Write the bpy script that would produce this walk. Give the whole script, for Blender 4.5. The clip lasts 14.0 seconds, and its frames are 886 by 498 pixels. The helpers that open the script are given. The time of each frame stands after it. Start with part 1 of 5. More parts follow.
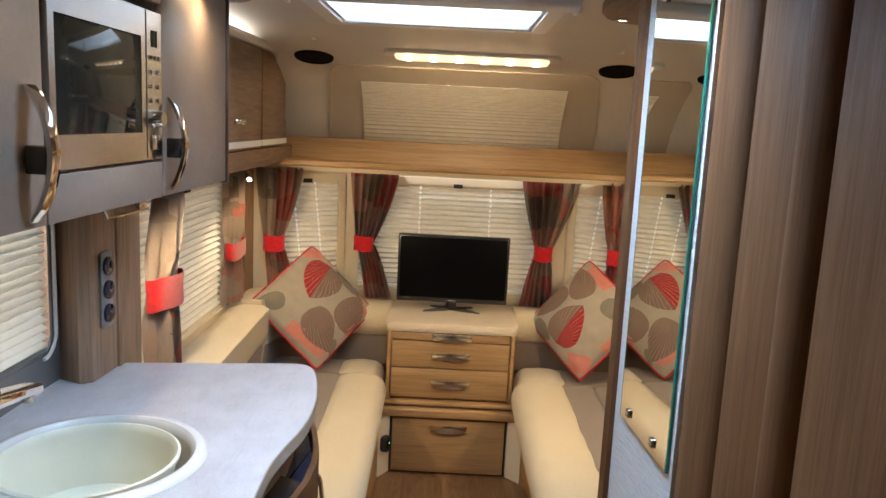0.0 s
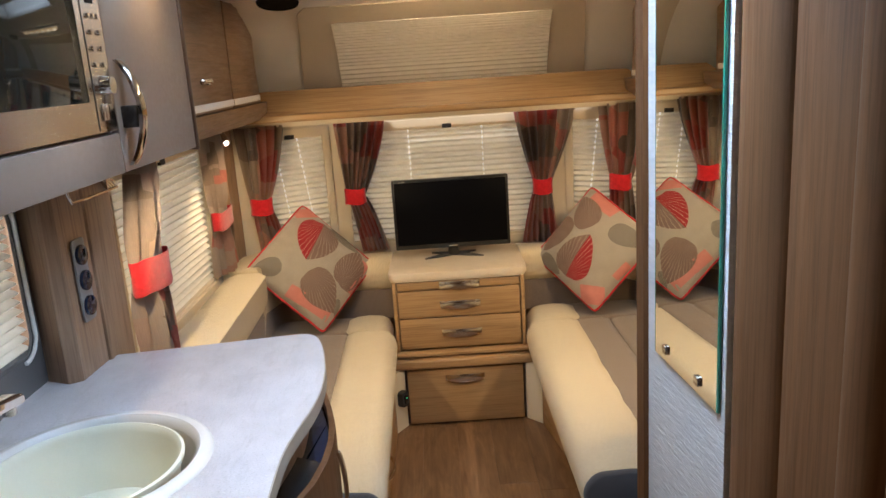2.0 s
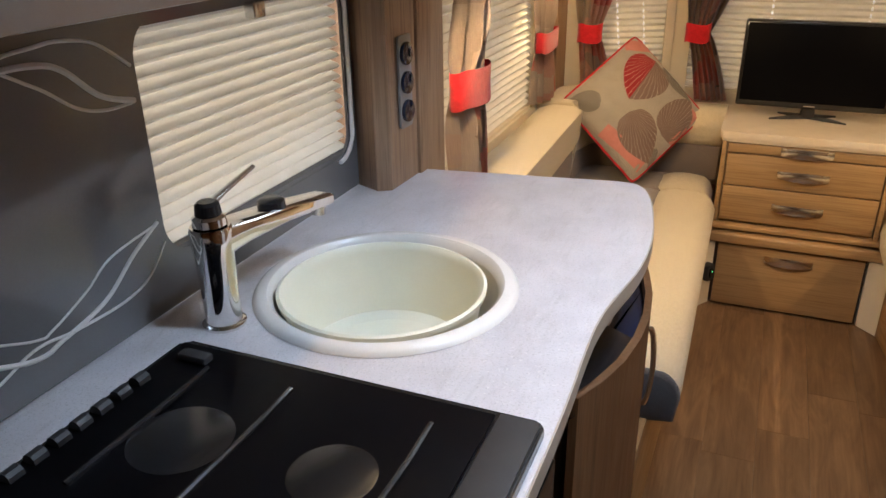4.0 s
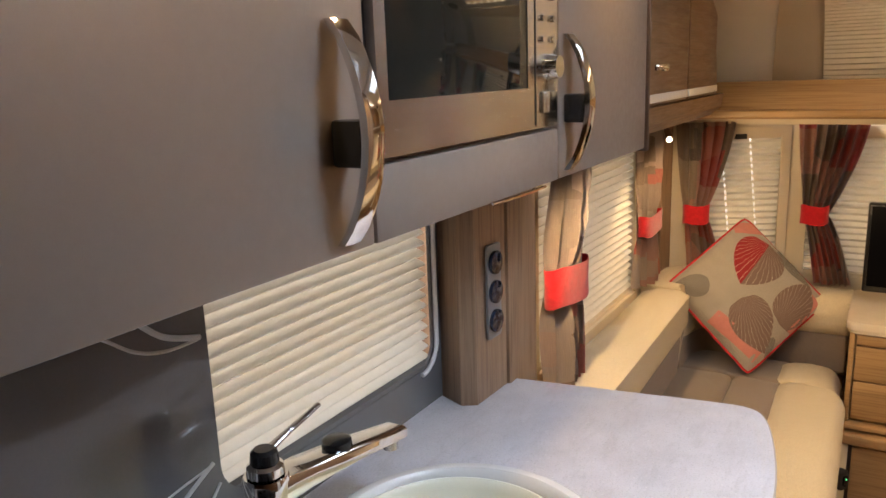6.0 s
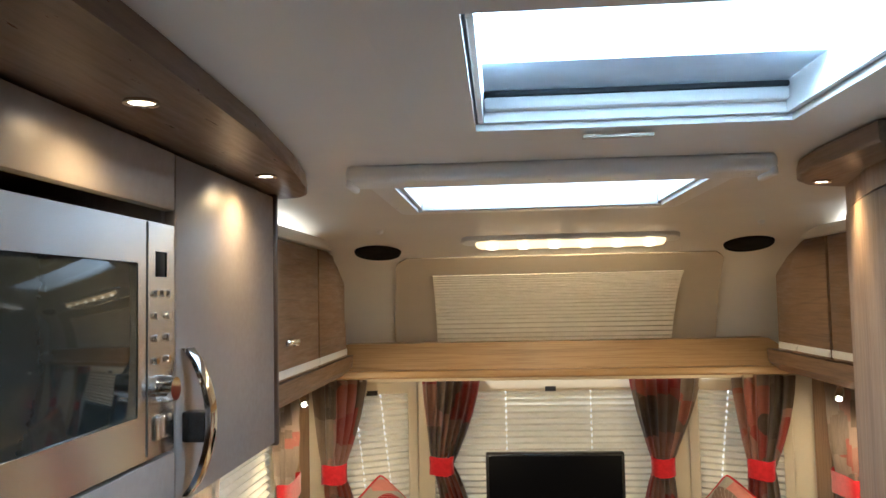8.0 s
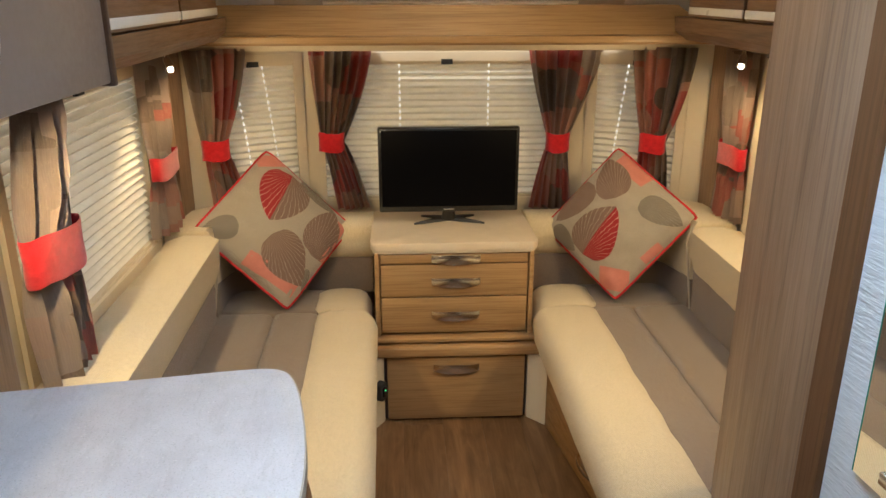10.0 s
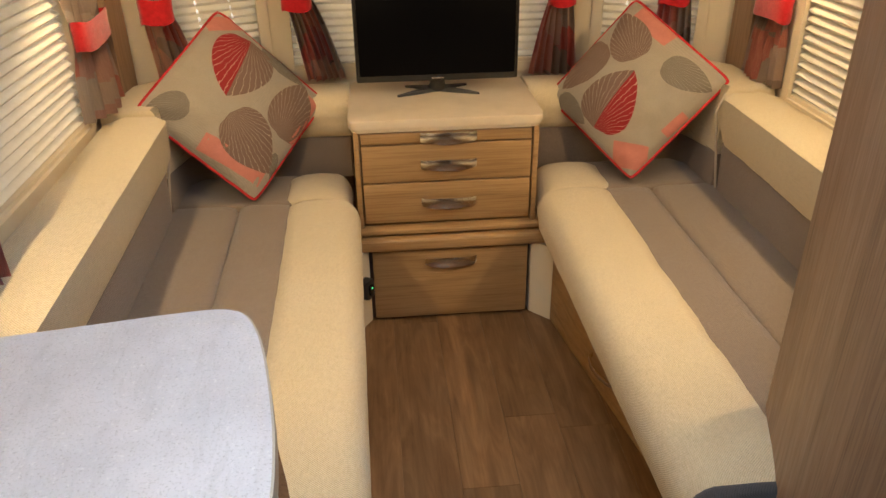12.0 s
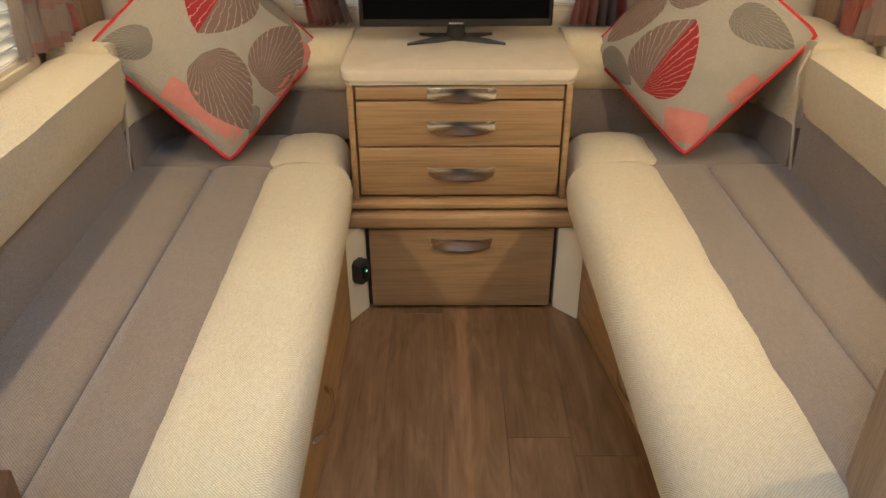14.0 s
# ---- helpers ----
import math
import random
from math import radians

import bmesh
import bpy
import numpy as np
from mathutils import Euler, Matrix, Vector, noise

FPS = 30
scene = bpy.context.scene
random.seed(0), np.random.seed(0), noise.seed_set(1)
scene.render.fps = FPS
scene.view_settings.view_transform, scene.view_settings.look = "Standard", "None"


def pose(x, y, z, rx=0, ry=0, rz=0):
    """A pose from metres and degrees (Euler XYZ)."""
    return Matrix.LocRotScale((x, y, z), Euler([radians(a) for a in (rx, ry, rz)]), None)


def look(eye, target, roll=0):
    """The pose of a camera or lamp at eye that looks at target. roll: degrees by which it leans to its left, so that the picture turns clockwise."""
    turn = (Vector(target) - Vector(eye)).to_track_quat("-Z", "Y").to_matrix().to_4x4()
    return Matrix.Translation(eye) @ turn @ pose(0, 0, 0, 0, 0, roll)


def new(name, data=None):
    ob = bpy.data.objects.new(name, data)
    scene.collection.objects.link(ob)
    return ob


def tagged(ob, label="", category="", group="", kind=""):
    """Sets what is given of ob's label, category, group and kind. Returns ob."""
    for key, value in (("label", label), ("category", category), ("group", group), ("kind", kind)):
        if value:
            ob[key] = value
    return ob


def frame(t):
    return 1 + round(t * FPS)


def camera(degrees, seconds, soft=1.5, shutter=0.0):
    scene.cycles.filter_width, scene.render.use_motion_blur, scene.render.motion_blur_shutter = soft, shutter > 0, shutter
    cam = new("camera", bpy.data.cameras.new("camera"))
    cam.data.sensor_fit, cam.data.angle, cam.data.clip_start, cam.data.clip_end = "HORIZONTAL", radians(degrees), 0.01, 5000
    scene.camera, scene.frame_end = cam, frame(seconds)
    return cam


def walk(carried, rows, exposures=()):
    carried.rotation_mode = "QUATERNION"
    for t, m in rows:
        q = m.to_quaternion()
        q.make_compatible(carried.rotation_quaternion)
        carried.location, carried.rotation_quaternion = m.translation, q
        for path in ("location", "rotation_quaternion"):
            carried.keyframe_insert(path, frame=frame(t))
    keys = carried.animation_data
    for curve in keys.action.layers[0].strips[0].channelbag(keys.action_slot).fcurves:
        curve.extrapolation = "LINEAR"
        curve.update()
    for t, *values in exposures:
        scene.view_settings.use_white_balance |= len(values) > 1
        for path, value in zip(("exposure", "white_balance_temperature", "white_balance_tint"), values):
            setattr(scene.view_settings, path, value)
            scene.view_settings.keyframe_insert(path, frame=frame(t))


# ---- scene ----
cam = camera(60.3, 14.0)
PATH = [
    (0, (-0.035, 0.168, 1.629), (-0.048, 2.142, 1.303), 2.8),
    (0.5, (-0.031, 0.239, 1.626), (0.021, 2.208, 1.282), 2.4),
    (1, (-0.027, 0.294, 1.61), (0.093, 2.256, 1.246), 2.1),
    (1.5, (-0.034, 0.289, 1.627), (0.061, 2.244, 1.215), -0.7),
    (2, (-0.05, 0.315, 1.611), (-0.053, 2.258, 1.137), -3.8),
    (2.5, (-0.107, 0.461, 1.586), (-0.158, 2.384, 1.039), -3.7),
    (3, (-0.188, 0.56, 1.564), (-0.522, 2.423, 0.918), -2.3),
    (3.2, (-0.202, 0.548, 1.558), (-0.671, 2.356, 0.842), -2.5),
    (5.3, (-0.131, 0.618, 1.493), (-0.934, 2.235, 0.632), -1.3),
    (5.5, (-0.166, 0.67, 1.546), (-1.0, 2.304, 0.749), -1.4),
    (6, (-0.207, 0.689, 1.608), (-1.207, 2.361, 1.157), -2.1),
    (6.5, (-0.234, 0.692, 1.657), (-1.298, 2.371, 1.43), -3.0),
    (7, (-0.25, 0.709, 1.686), (-1.164, 2.486, 1.588), -2.8),
    (7.5, (-0.239, 0.729, 1.702), (-0.757, 2.661, 1.706), -1.5),
    (8, (-0.202, 0.746, 1.712), (-0.346, 2.737, 1.836), -1.2),
    (8.5, (-0.179, 0.751, 1.717), (-0.1, 2.742, 1.892), -1.2),
    (9, (-0.191, 0.789, 1.676), (-0.035, 2.782, 1.645), -0.5),
    (9.2, (-0.199, 0.819, 1.659), (-0.028, 2.803, 1.473), -0.1),
    (11.3, (-0.145, 1.141, 1.513), (-0.177, 2.913, 0.588), -1.2),
    (11.5, (-0.167, 1.188, 1.511), (-0.153, 2.954, 0.572), -1.3),
    (12, (-0.205, 1.28, 1.494), (-0.056, 3.029, 0.537), -0.8),
    (12.5, (-0.195, 1.342, 1.484), (-0.04, 3.06, 0.472), 1.2),
    (13, (-0.108, 1.454, 1.448), (-0.051, 3.145, 0.381), 0.9),
    (13.5, (-0.052, 1.55, 1.364), (-0.095, 3.221, 0.266), -1.2),
    (14, (-0.04, 1.621, 1.306), (-0.044, 3.35, 0.301), -0.3),
]
# the clip's own white balance drifts as the view changes
BALANCE = [(0.0, 0.0, 6000, 13), (1.5, 0.02, 6050, 14), (3.0, -0.12, 6250, 16), (5.5, -0.1, 7200, 20), (6.0, -0.1, 6900, 20), (6.5, -0.05, 7600, 22), (7.0, 0.0, 5600, 12), (8.0, 0.12, 5500, 7), (9.0, -0.12, 5700, 8), (11.3, -0.12, 6650, 13), (12.0, -0.12, 6650, 14), (12.5, -0.12, 6250, 13), (13.0, -0.07, 5900, 13), (13.5, -0.05, 5050, 11), (14.0, 0.0, 5500, 10)]
walk(cam, [(t, look(eye, target, roll)) for t, eye, target, roll in PATH], BALANCE)

# ---- world and light ----
world = bpy.data.worlds.new("daylight")
scene.world = world
world.use_nodes = True
wn = world.node_tree
sky = wn.nodes.new("ShaderNodeTexSky")
sky.sky_type, sky.sun_disc = "NISHITA", False
sky.sun_elevation, sky.sun_rotation = radians(38), radians(250)
wn.links.new(sky.outputs[0], wn.nodes["Background"].inputs[0])
wn.nodes["Background"].inputs[1].default_value = 0.12


def lamp(name, kind, at, target, power, colour, size=0.1, size_y=None, blend=0.4, angle=100):
    data = bpy.data.lights.new(name, kind)
    data.energy, data.color = power, colour
    if kind == "AREA":
        data.shape, data.size, data.size_y = "RECTANGLE", size, size_y or size
    elif kind == "SPOT":
        data.shadow_soft_size, data.spot_blend, data.spot_size = size, blend, radians(angle)
    elif kind == "SUN":
        data.angle = size
    else:
        data.shadow_soft_size = size
    ob = new(name, data)
    ob.matrix_world = look(at, target)
    return ob


WARM, COOL = (1.0, 0.74, 0.385), (0.62, 0.80, 1.0)
lamp("sun", "SUN", (-6, -3, 8), (0, 1, 1), 4.0, (1, 0.97, 0.92), radians(10))
# daylight in the two roof openings
lamp("rooflight_sky_rear", "AREA", (-0.03, 1.50, 2.06), (-0.03, 1.50, 0), 21.5, (0.53, 0.75, 1.0), 0.34, 0.36)
lamp("rooflight_sky_front", "AREA", (-0.10, 2.385, 2.05), (-0.10, 2.385, 0), 3.6, COOL, 0.52, 0.36)
# daylight in the two windows on the bright side
lamp("kitchen_window_sky", "AREA", (-0.968, 1.58, 1.235), (0, 1.58, 1.235), 1.3, (0.86, 0.93, 1.0), 0.52, 0.32)
lamp("lounge_window_sky", "AREA", (-1.032, 2.91, 1.075), (0, 2.91, 1.075), 1.3, (0.9, 0.95, 1.0), 0.86, 0.54)
# ceiling strip: a row of small warm diodes
for i in range(6):
    lamp("strip_diode", "SPOT", (-0.215 + 0.094 * i, 3.118, 1.848), (-0.215 + 0.094 * i, 3.22, 0.9), 1.65, WARM, 0.014, blend=0.12, angle=179)
# downlights in the pelmets
SPOTS_L = [(-0.545, 0.55), (-0.54, 1.0), (-0.538, 1.441), (-0.556, 1.89)]
SPOTS_R = [(0.365, 2.115), (0.28, 1.45)]
for x, y in SPOTS_L + SPOTS_R:
    lamp("pelmet_spot", "SPOT", (x, y, 1.893), (x, y, 0), 5.0, WARM, 0.012, blend=1.0, angle=156)
# reading lamps under the lockers
for s in (-1, 1):
    lamp("reading_spot", "SPOT", (s * 0.838, 3.225, 1.352), (s * 0.38, 3.56, 0.55), 8.0, WARM, 0.012, blend=0.5, angle=160)
for x, y in ((-0.83, 2.125), (0.85, 2.495)):
    lamp("reading_spot", "SPOT", (x, y, 1.375), (x * 0.35, 3.1, 0.45), 30.0, WARM, 0.010, blend=1.0, angle=102)

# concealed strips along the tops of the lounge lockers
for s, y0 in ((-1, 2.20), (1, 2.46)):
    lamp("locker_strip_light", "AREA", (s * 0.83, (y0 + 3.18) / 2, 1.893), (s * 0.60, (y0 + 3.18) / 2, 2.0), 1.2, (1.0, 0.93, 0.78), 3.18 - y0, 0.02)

# ---- materials ----


class Nodes:
    def __init__(self, name):
        self.mat = bpy.data.materials.new(name)
        self.mat.use_nodes = True
        self.tree = self.mat.node_tree
        self.bsdf = self.tree.nodes["Principled BSDF"]

    def add(self, kind, **values):
        node = self.tree.nodes.new("ShaderNode" + kind)
        for key, value in values.items():
            if key == "data":
                node.data_type = value
            elif key == "op":
                node.operation = value
            elif key == "blend":
                node.blend_type = value
            elif key == "wave":
                node.wave_type = value
            elif key == "feature":
                node.feature = value
            elif key == "direction":
                node.bands_direction = value
        return node

    def link(self, a, b):
        self.tree.links.new(a, b)

    def put(self, socket, value):
        if isinstance(value, bpy.types.NodeSocket):
            self.link(value, socket)
        else:
            socket.default_value = value

    def coords(self, scale=(1, 1, 1), rot=(0, 0, 0), source="Object", jitter=False):
        tc, mp = self.add("TexCoord"), self.add("Mapping")
        self.link(tc.outputs[source], mp.inputs[0])
        mp.inputs["Scale"].default_value = scale
        mp.inputs["Rotation"].default_value = [radians(a) for a in rot]
        if jitter:
            info, sc = self.add("ObjectInfo"), self.add("VectorMath", op="SCALE")
            sc.inputs[0].default_value = (7.3, 11.9, 5.1)
            self.link(info.outputs["Random"], sc.inputs["Scale"])
            self.link(sc.outputs[0], mp.inputs["Location"])
        return mp.outputs[0]

    def noise(self, vec, scale, detail=4, rough=0.6, distort=0.0):
        n = self.add("TexNoise")
        self.link(vec, n.inputs["Vector"])
        n.inputs["Scale"].default_value, n.inputs["Detail"].default_value = scale, detail
        n.inputs["Roughness"].default_value, n.inputs["Distortion"].default_value = rough, distort
        return n.outputs["Fac"]

    def ramp(self, fac, stops):
        r = self.add("ValToRGB")
        self.link(fac, r.inputs[0])
        el = r.color_ramp.elements
        while len(el) < len(stops):
            el.new(0.5)
        for e, (p, c) in zip(el, stops):
            e.position, e.color = p, (*c, 1) if len(c) == 3 else c
        return r.outputs[0]

    def mix(self, fac, a, b, blend="MIX"):
        m = self.add("Mix", data="RGBA", blend=blend)
        self.put(m.inputs[0], fac)
        for sock, v in ((m.inputs[6], a), (m.inputs[7], b)):
            self.put(sock, (*v, 1) if isinstance(v, tuple) and len(v) == 3 else v)
        return m.outputs[2]

    def math(self, op, a, b=0.0):
        m = self.add("Math", op=op)
        self.put(m.inputs[0], a)
        self.put(m.inputs[1], b)
        return m.outputs[0]

    def bump(self, height, strength, distance=0.002):
        b = self.add("Bump")
        self.link(height, b.inputs["Height"])
        b.inputs["Strength"].default_value, b.inputs["Distance"].default_value = strength, distance
        self.link(b.outputs[0], self.bsdf.inputs["Normal"])

    def finish(self, colour=None, rough=0.5, metal=0.0, spec=0.5, **more):
        if colour is not None:
            self.put(self.bsdf.inputs["Base Color"], (*colour, 1) if isinstance(colour, tuple) else colour)
        self.put(self.bsdf.inputs["Roughness"], rough)
        self.put(self.bsdf.inputs["Metallic"], metal)
        self.bsdf.inputs["Specular IOR Level"].default_value = spec
        for key, value in more.items():
            self.put(self.bsdf.inputs[key.replace("_", " ").title()], value)
        return self.mat


def wood(name, dark, mid, light, grain="z", rough=0.42, contrast=1.0, fine=90.0, bump=0.12, figure=0.35, spec=0.4):
    """Veneer: long soft bands, contour-like figure and fine pores along the grain."""
    n = Nodes(name)
    st = {"x": (0.09, 1, 1), "y": (1, 0.09, 1), "z": (1, 1, 0.09)}[grain]
    v = n.coords(st, jitter=True)
    big = n.noise(v, 7.0, 3, 0.5, 0.8)
    small = n.noise(v, fine, 5, 0.7, 0.3)
    st2 = {"x": (0.02, 1, 1), "y": (1, 0.02, 1), "z": (1, 1, 0.02)}[grain]
    pore = n.noise(n.coords(st2, jitter=True), 210.0, 3, 0.6)
    rings = n.math("SINE", n.math("MULTIPLY", n.noise(v, 3.6, 2, 0.45, 0.6), 62.0))
    base = n.ramp(big, [(0.28, dark), (0.5, mid), (0.74, light)])
    col = n.mix(0.34 * contrast, base, n.ramp(small, [(0.32, dark), (0.62, light)]))
    band = n.ramp(rings, [(0.0, mid), (0.55, mid), (0.95, tuple(c * 0.72 for c in dark))])
    col = n.mix(figure * contrast, col, band)
    col = n.mix(0.20 * contrast, col, n.ramp(pore, [(0.40, tuple(c * 0.5 for c in dark)), (0.52, light)]))
    n.bump(small, bump, 0.0008)
    return n.finish(col, n.ramp(small, [(0.3, (rough + 0.1,) * 3), (0.7, (rough - 0.06,) * 3)]), spec=spec)


def plain(name, colour, rough=0.5, vary=0.08, scale=14.0, bump=0.0, fine=260.0, metal=0.0, spec=0.5, **more):
    n = Nodes(name)
    v = n.coords()
    big, small = n.noise(v, scale, 4, 0.6), n.noise(v, fine, 3, 0.6)
    lo, hi = tuple(c * (1 - vary) for c in colour), tuple(min(1, c * (1 + vary)) for c in colour)
    col = n.mix(0.35, n.ramp(big, [(0.3, lo), (0.7, hi)]), n.ramp(small, [(0.35, lo), (0.65, hi)]))
    if bump:
        n.bump(small, bump, 0.001)
    r = n.ramp(big, [(0.3, (min(1, rough * 1.12),) * 3), (0.7, (rough * 0.9,) * 3)])
    return n.finish(col, r, metal, spec, **more)


def weave(name, dark, light, pitch=420.0, bump=0.5, blotch=5.0):
    n = Nodes(name)
    v = n.coords()
    a = n.noise(n.coords((1, 0.22, 1)), pitch, 2, 0.5)
    b = n.noise(n.coords((0.22, 1, 0.5)), pitch, 2, 0.5)
    sep = n.add("SeparateXYZ")
    n.link(v, sep.inputs[0])
    warp = n.math("SINE", n.math("MULTIPLY", sep.outputs[1], 1250.0))
    weft = n.math("SINE", n.math("MULTIPLY", n.math("ADD", sep.outputs[0], sep.outputs[2]), 1250.0))
    grid = n.math("MULTIPLY", n.math("MULTIPLY", warp, weft), 0.36)
    thread = n.math("ADD", n.math("ADD", n.math("MULTIPLY", n.math("MAXIMUM", a, b), 0.6), 0.2), grid)
    stain = n.noise(v, blotch, 4, 0.6)
    slub = n.noise(n.coords((1, 0.5, 1)), 170.0, 4, 0.7)
    col = n.mix(0.6, n.ramp(stain, [(0.25, tuple(0.84 * c for c in light)), (0.75, light)]), n.ramp(thread, [(0.40, dark), (0.68, light)]))
    col = n.mix(0.20, col, n.ramp(slub, [(0.36, dark), (0.62, light)]))
    n.bump(thread, bump, 0.0018)
    return n.finish(col, 0.9, spec=0.15, sheen_weight=0.25)


OAK_X = wood("oak grain across", (0.25, 0.137, 0.056), (0.37, 0.218, 0.096), (0.48, 0.305, 0.145), "x", fine=60.0)
OAK_Y = wood("oak grain along", (0.25, 0.137, 0.056), (0.37, 0.218, 0.096), (0.48, 0.305, 0.145), "y", fine=60.0)
ELM_Z = wood("brown upright grain", (0.18, 0.102, 0.057), (0.295, 0.182, 0.112), (0.41, 0.27, 0.172), "z")
WALNUT = wood("dark walnut foil", (0.10, 0.043, 0.017), (0.15, 0.068, 0.028), (0.205, 0.10, 0.045), "z", 0.55, 0.8, spec=0.12)
LOCKER = wood("locker walnut", (0.12, 0.068, 0.038), (0.19, 0.11, 0.065), (0.26, 0.16, 0.095), "y", 0.34)


def plank_material():
    n = Nodes("floor plank vinyl")
    v = n.coords((1, 0.16, 1), jitter=True)
    fig = n.noise(v, 16.0, 5, 0.62, 1.6)
    fine = n.noise(n.coords((1, 0.03, 1), jitter=True), 130.0, 3, 0.6)
    tone = n.add("ObjectInfo").outputs["Random"]
    a = n.ramp(fig, [(0.28, (0.115, 0.058, 0.026)), (0.5, (0.20, 0.108, 0.05)), (0.72, (0.30, 0.175, 0.088))])
    a = n.mix(0.22, a, n.ramp(fine, [(0.35, (0.13, 0.068, 0.03)), (0.65, (0.32, 0.19, 0.10))]))
    a = n.mix(0.75, a, n.ramp(tone, [(0.0, (0.66, 0.66, 0.66)), (1.0, (1.0, 1.0, 1.0))]), "MULTIPLY")
    n.bump(fine, 0.08, 0.0008)
    return n.finish(a, n.ramp(fig, [(0.3, (0.42,) * 3), (0.7, (0.33,) * 3)]), spec=0.45)


PLANK = plank_material()
RAILWOOD = wood("pelmet brown", (0.13, 0.078, 0.05), (0.20, 0.125, 0.083), (0.27, 0.175, 0.12), "y", 0.36)
PELMET = wood("pelmet dark brown", (0.075, 0.042, 0.026), (0.125, 0.072, 0.047), (0.17, 0.103, 0.07), "y", 0.32, 0.6)
GLOSS = plain("taupe metallic gloss board", (0.29, 0.225, 0.18), 0.34, 0.03, 90.0, spec=0.5, metal=0.35, fine=700.0)
CREAM = weave("cream woven upholstery", (0.43, 0.33, 0.185), (0.79, 0.665, 0.445), 560.0, 1.0)
BROWN = weave("taupe woven upholstery", (0.12, 0.088, 0.066), (0.29, 0.222, 0.172), 520.0, 0.7)
CHARCOAL = weave("charcoal woven side cloth", (0.03, 0.03, 0.034), (0.085, 0.085, 0.09), 400.0)
PIPING = plain("cream piping cord", (0.55, 0.47, 0.36), 0.8, 0.1, bump=0.3)
RED = plain("red felt", (0.52, 0.016, 0.022), 0.95, 0.25, 60.0, bump=0.6, fine=500.0, spec=0.1, sheen_weight=0.4)
REDCORD = plain("red cord", (0.50, 0.025, 0.03), 0.8, 0.2, bump=0.3, spec=0.2)
SHELL = plain("cream wall vinyl", (0.72, 0.64, 0.50), 0.55, 0.03, 6.0, 0.12, 600.0)
ROOF = plain("pale ceiling vinyl", (0.70, 0.66, 0.60), 0.5, 0.03, 5.0, 0.10, 600.0)
TAUPE = plain("beige front lining", (0.47, 0.40, 0.31), 0.6, 0.04, 6.0, 0.15, 700.0)
WHITE = plain("white moulded plastic", (0.78, 0.77, 0.74), 0.3, 0.03)
CREAMPL = plain("cream window frame plastic", (0.70, 0.60, 0.44), 0.45, 0.03)
CHROME = plain("polished chrome", (0.80, 0.79, 0.77), 0.07, 0.02, metal=1.0)


def steel_material():
    n = Nodes("brushed stainless steel")
    brush = n.noise(n.coords((1, 0.01, 1)), 500.0, 2, 0.5)
    tan = n.add("Tangent")
    tan.direction_type, tan.axis = "RADIAL", "Z"
    n.link(tan.outputs[0], n.bsdf.inputs["Tangent"])
    n.bsdf.inputs["Anisotropic Rotation"].default_value = 0.25
    return n.finish(n.ramp(brush, [(0.3, (0.66, 0.65, 0.63)), (0.7, (0.72, 0.71, 0.69))]), 0.20, 1.0, anisotropic=1.0)


STEEL = steel_material()
BLACK = plain("black gloss plastic", (0.012, 0.012, 0.013), 0.22, 0.1)
MATT = plain("matt black plastic", (0.02, 0.02, 0.021), 0.55, 0.15)
HOLE = plain("dark recess", (0.010, 0.009, 0.008), 0.9, 0.1, spec=0.1)
SATIN = plain("satin silver metal", (0.84, 0.83, 0.80), 0.2, 0.02, metal=1.0)
SCREEN = plain("black screen glass", (0.003, 0.003, 0.004), 0.38, 0.05, spec=0.04)
OVENGLASS = plain("dark oven window glass", (0.014, 0.015, 0.013), 0.05, 0.1, spec=0.2)
SINK = plain("almond white sink enamel", (0.76, 0.73, 0.68), 0.22, 0.03)
BOWL = plain("pale cream green bowl plastic", (0.82, 0.79, 0.64), 0.35, 0.03)
BLUEGLOSS = plain("navy gloss door", (0.012, 0.022, 0.05), 0.12, 0.1, coat_weight=0.5)
GREYPANEL = plain("smoked grey splash panel", (0.14, 0.138, 0.138), 0.14, 0.06, 5.0, coat_weight=0.3)
LINE = plain("pale printed line", (0.62, 0.61, 0.58), 0.3, 0.03)
DARKTRIM = plain("dark brown edging", (0.06, 0.035, 0.025), 0.35, 0.1)
RUBBER = plain("black rubber seal", (0.015, 0.015, 0.015), 0.7, 0.1)


def worktop_material():
    n = Nodes("pale stone worktop laminate")
    v = n.coords()
    vein = n.noise(n.coords((4.0, 0.9, 1), (0, 0, -14)), 12.0, 6, 0.7, 1.0)
    speck = n.noise(v, 330.0, 3, 0.7)
    cloud = n.noise(v, 11.0, 4, 0.6)
    col = n.ramp(cloud, [(0.3, (0.53, 0.505, 0.515)), (0.7, (0.63, 0.605, 0.615))])
    col = n.mix(n.ramp(vein, [(0.52, (0, 0, 0)), (0.72, (0.3, 0.3, 0.3))]), col, (0.32, 0.30, 0.28))
    col = n.mix(n.ramp(speck, [(0.54, (0, 0, 0)), (0.66, (0.45, 0.45, 0.45))]), col, (0.27, 0.25, 0.23))
    col = n.mix(n.ramp(n.noise(v, 210.0, 2, 0.5), [(0.62, (0, 0, 0)), (0.74, (0.5, 0.5, 0.5))]), col, (0.74, 0.72, 0.69))
    return n.finish(col, n.ramp(cloud, [(0.3, (0.36,) * 3), (0.7, (0.28,) * 3)]), spec=0.5)


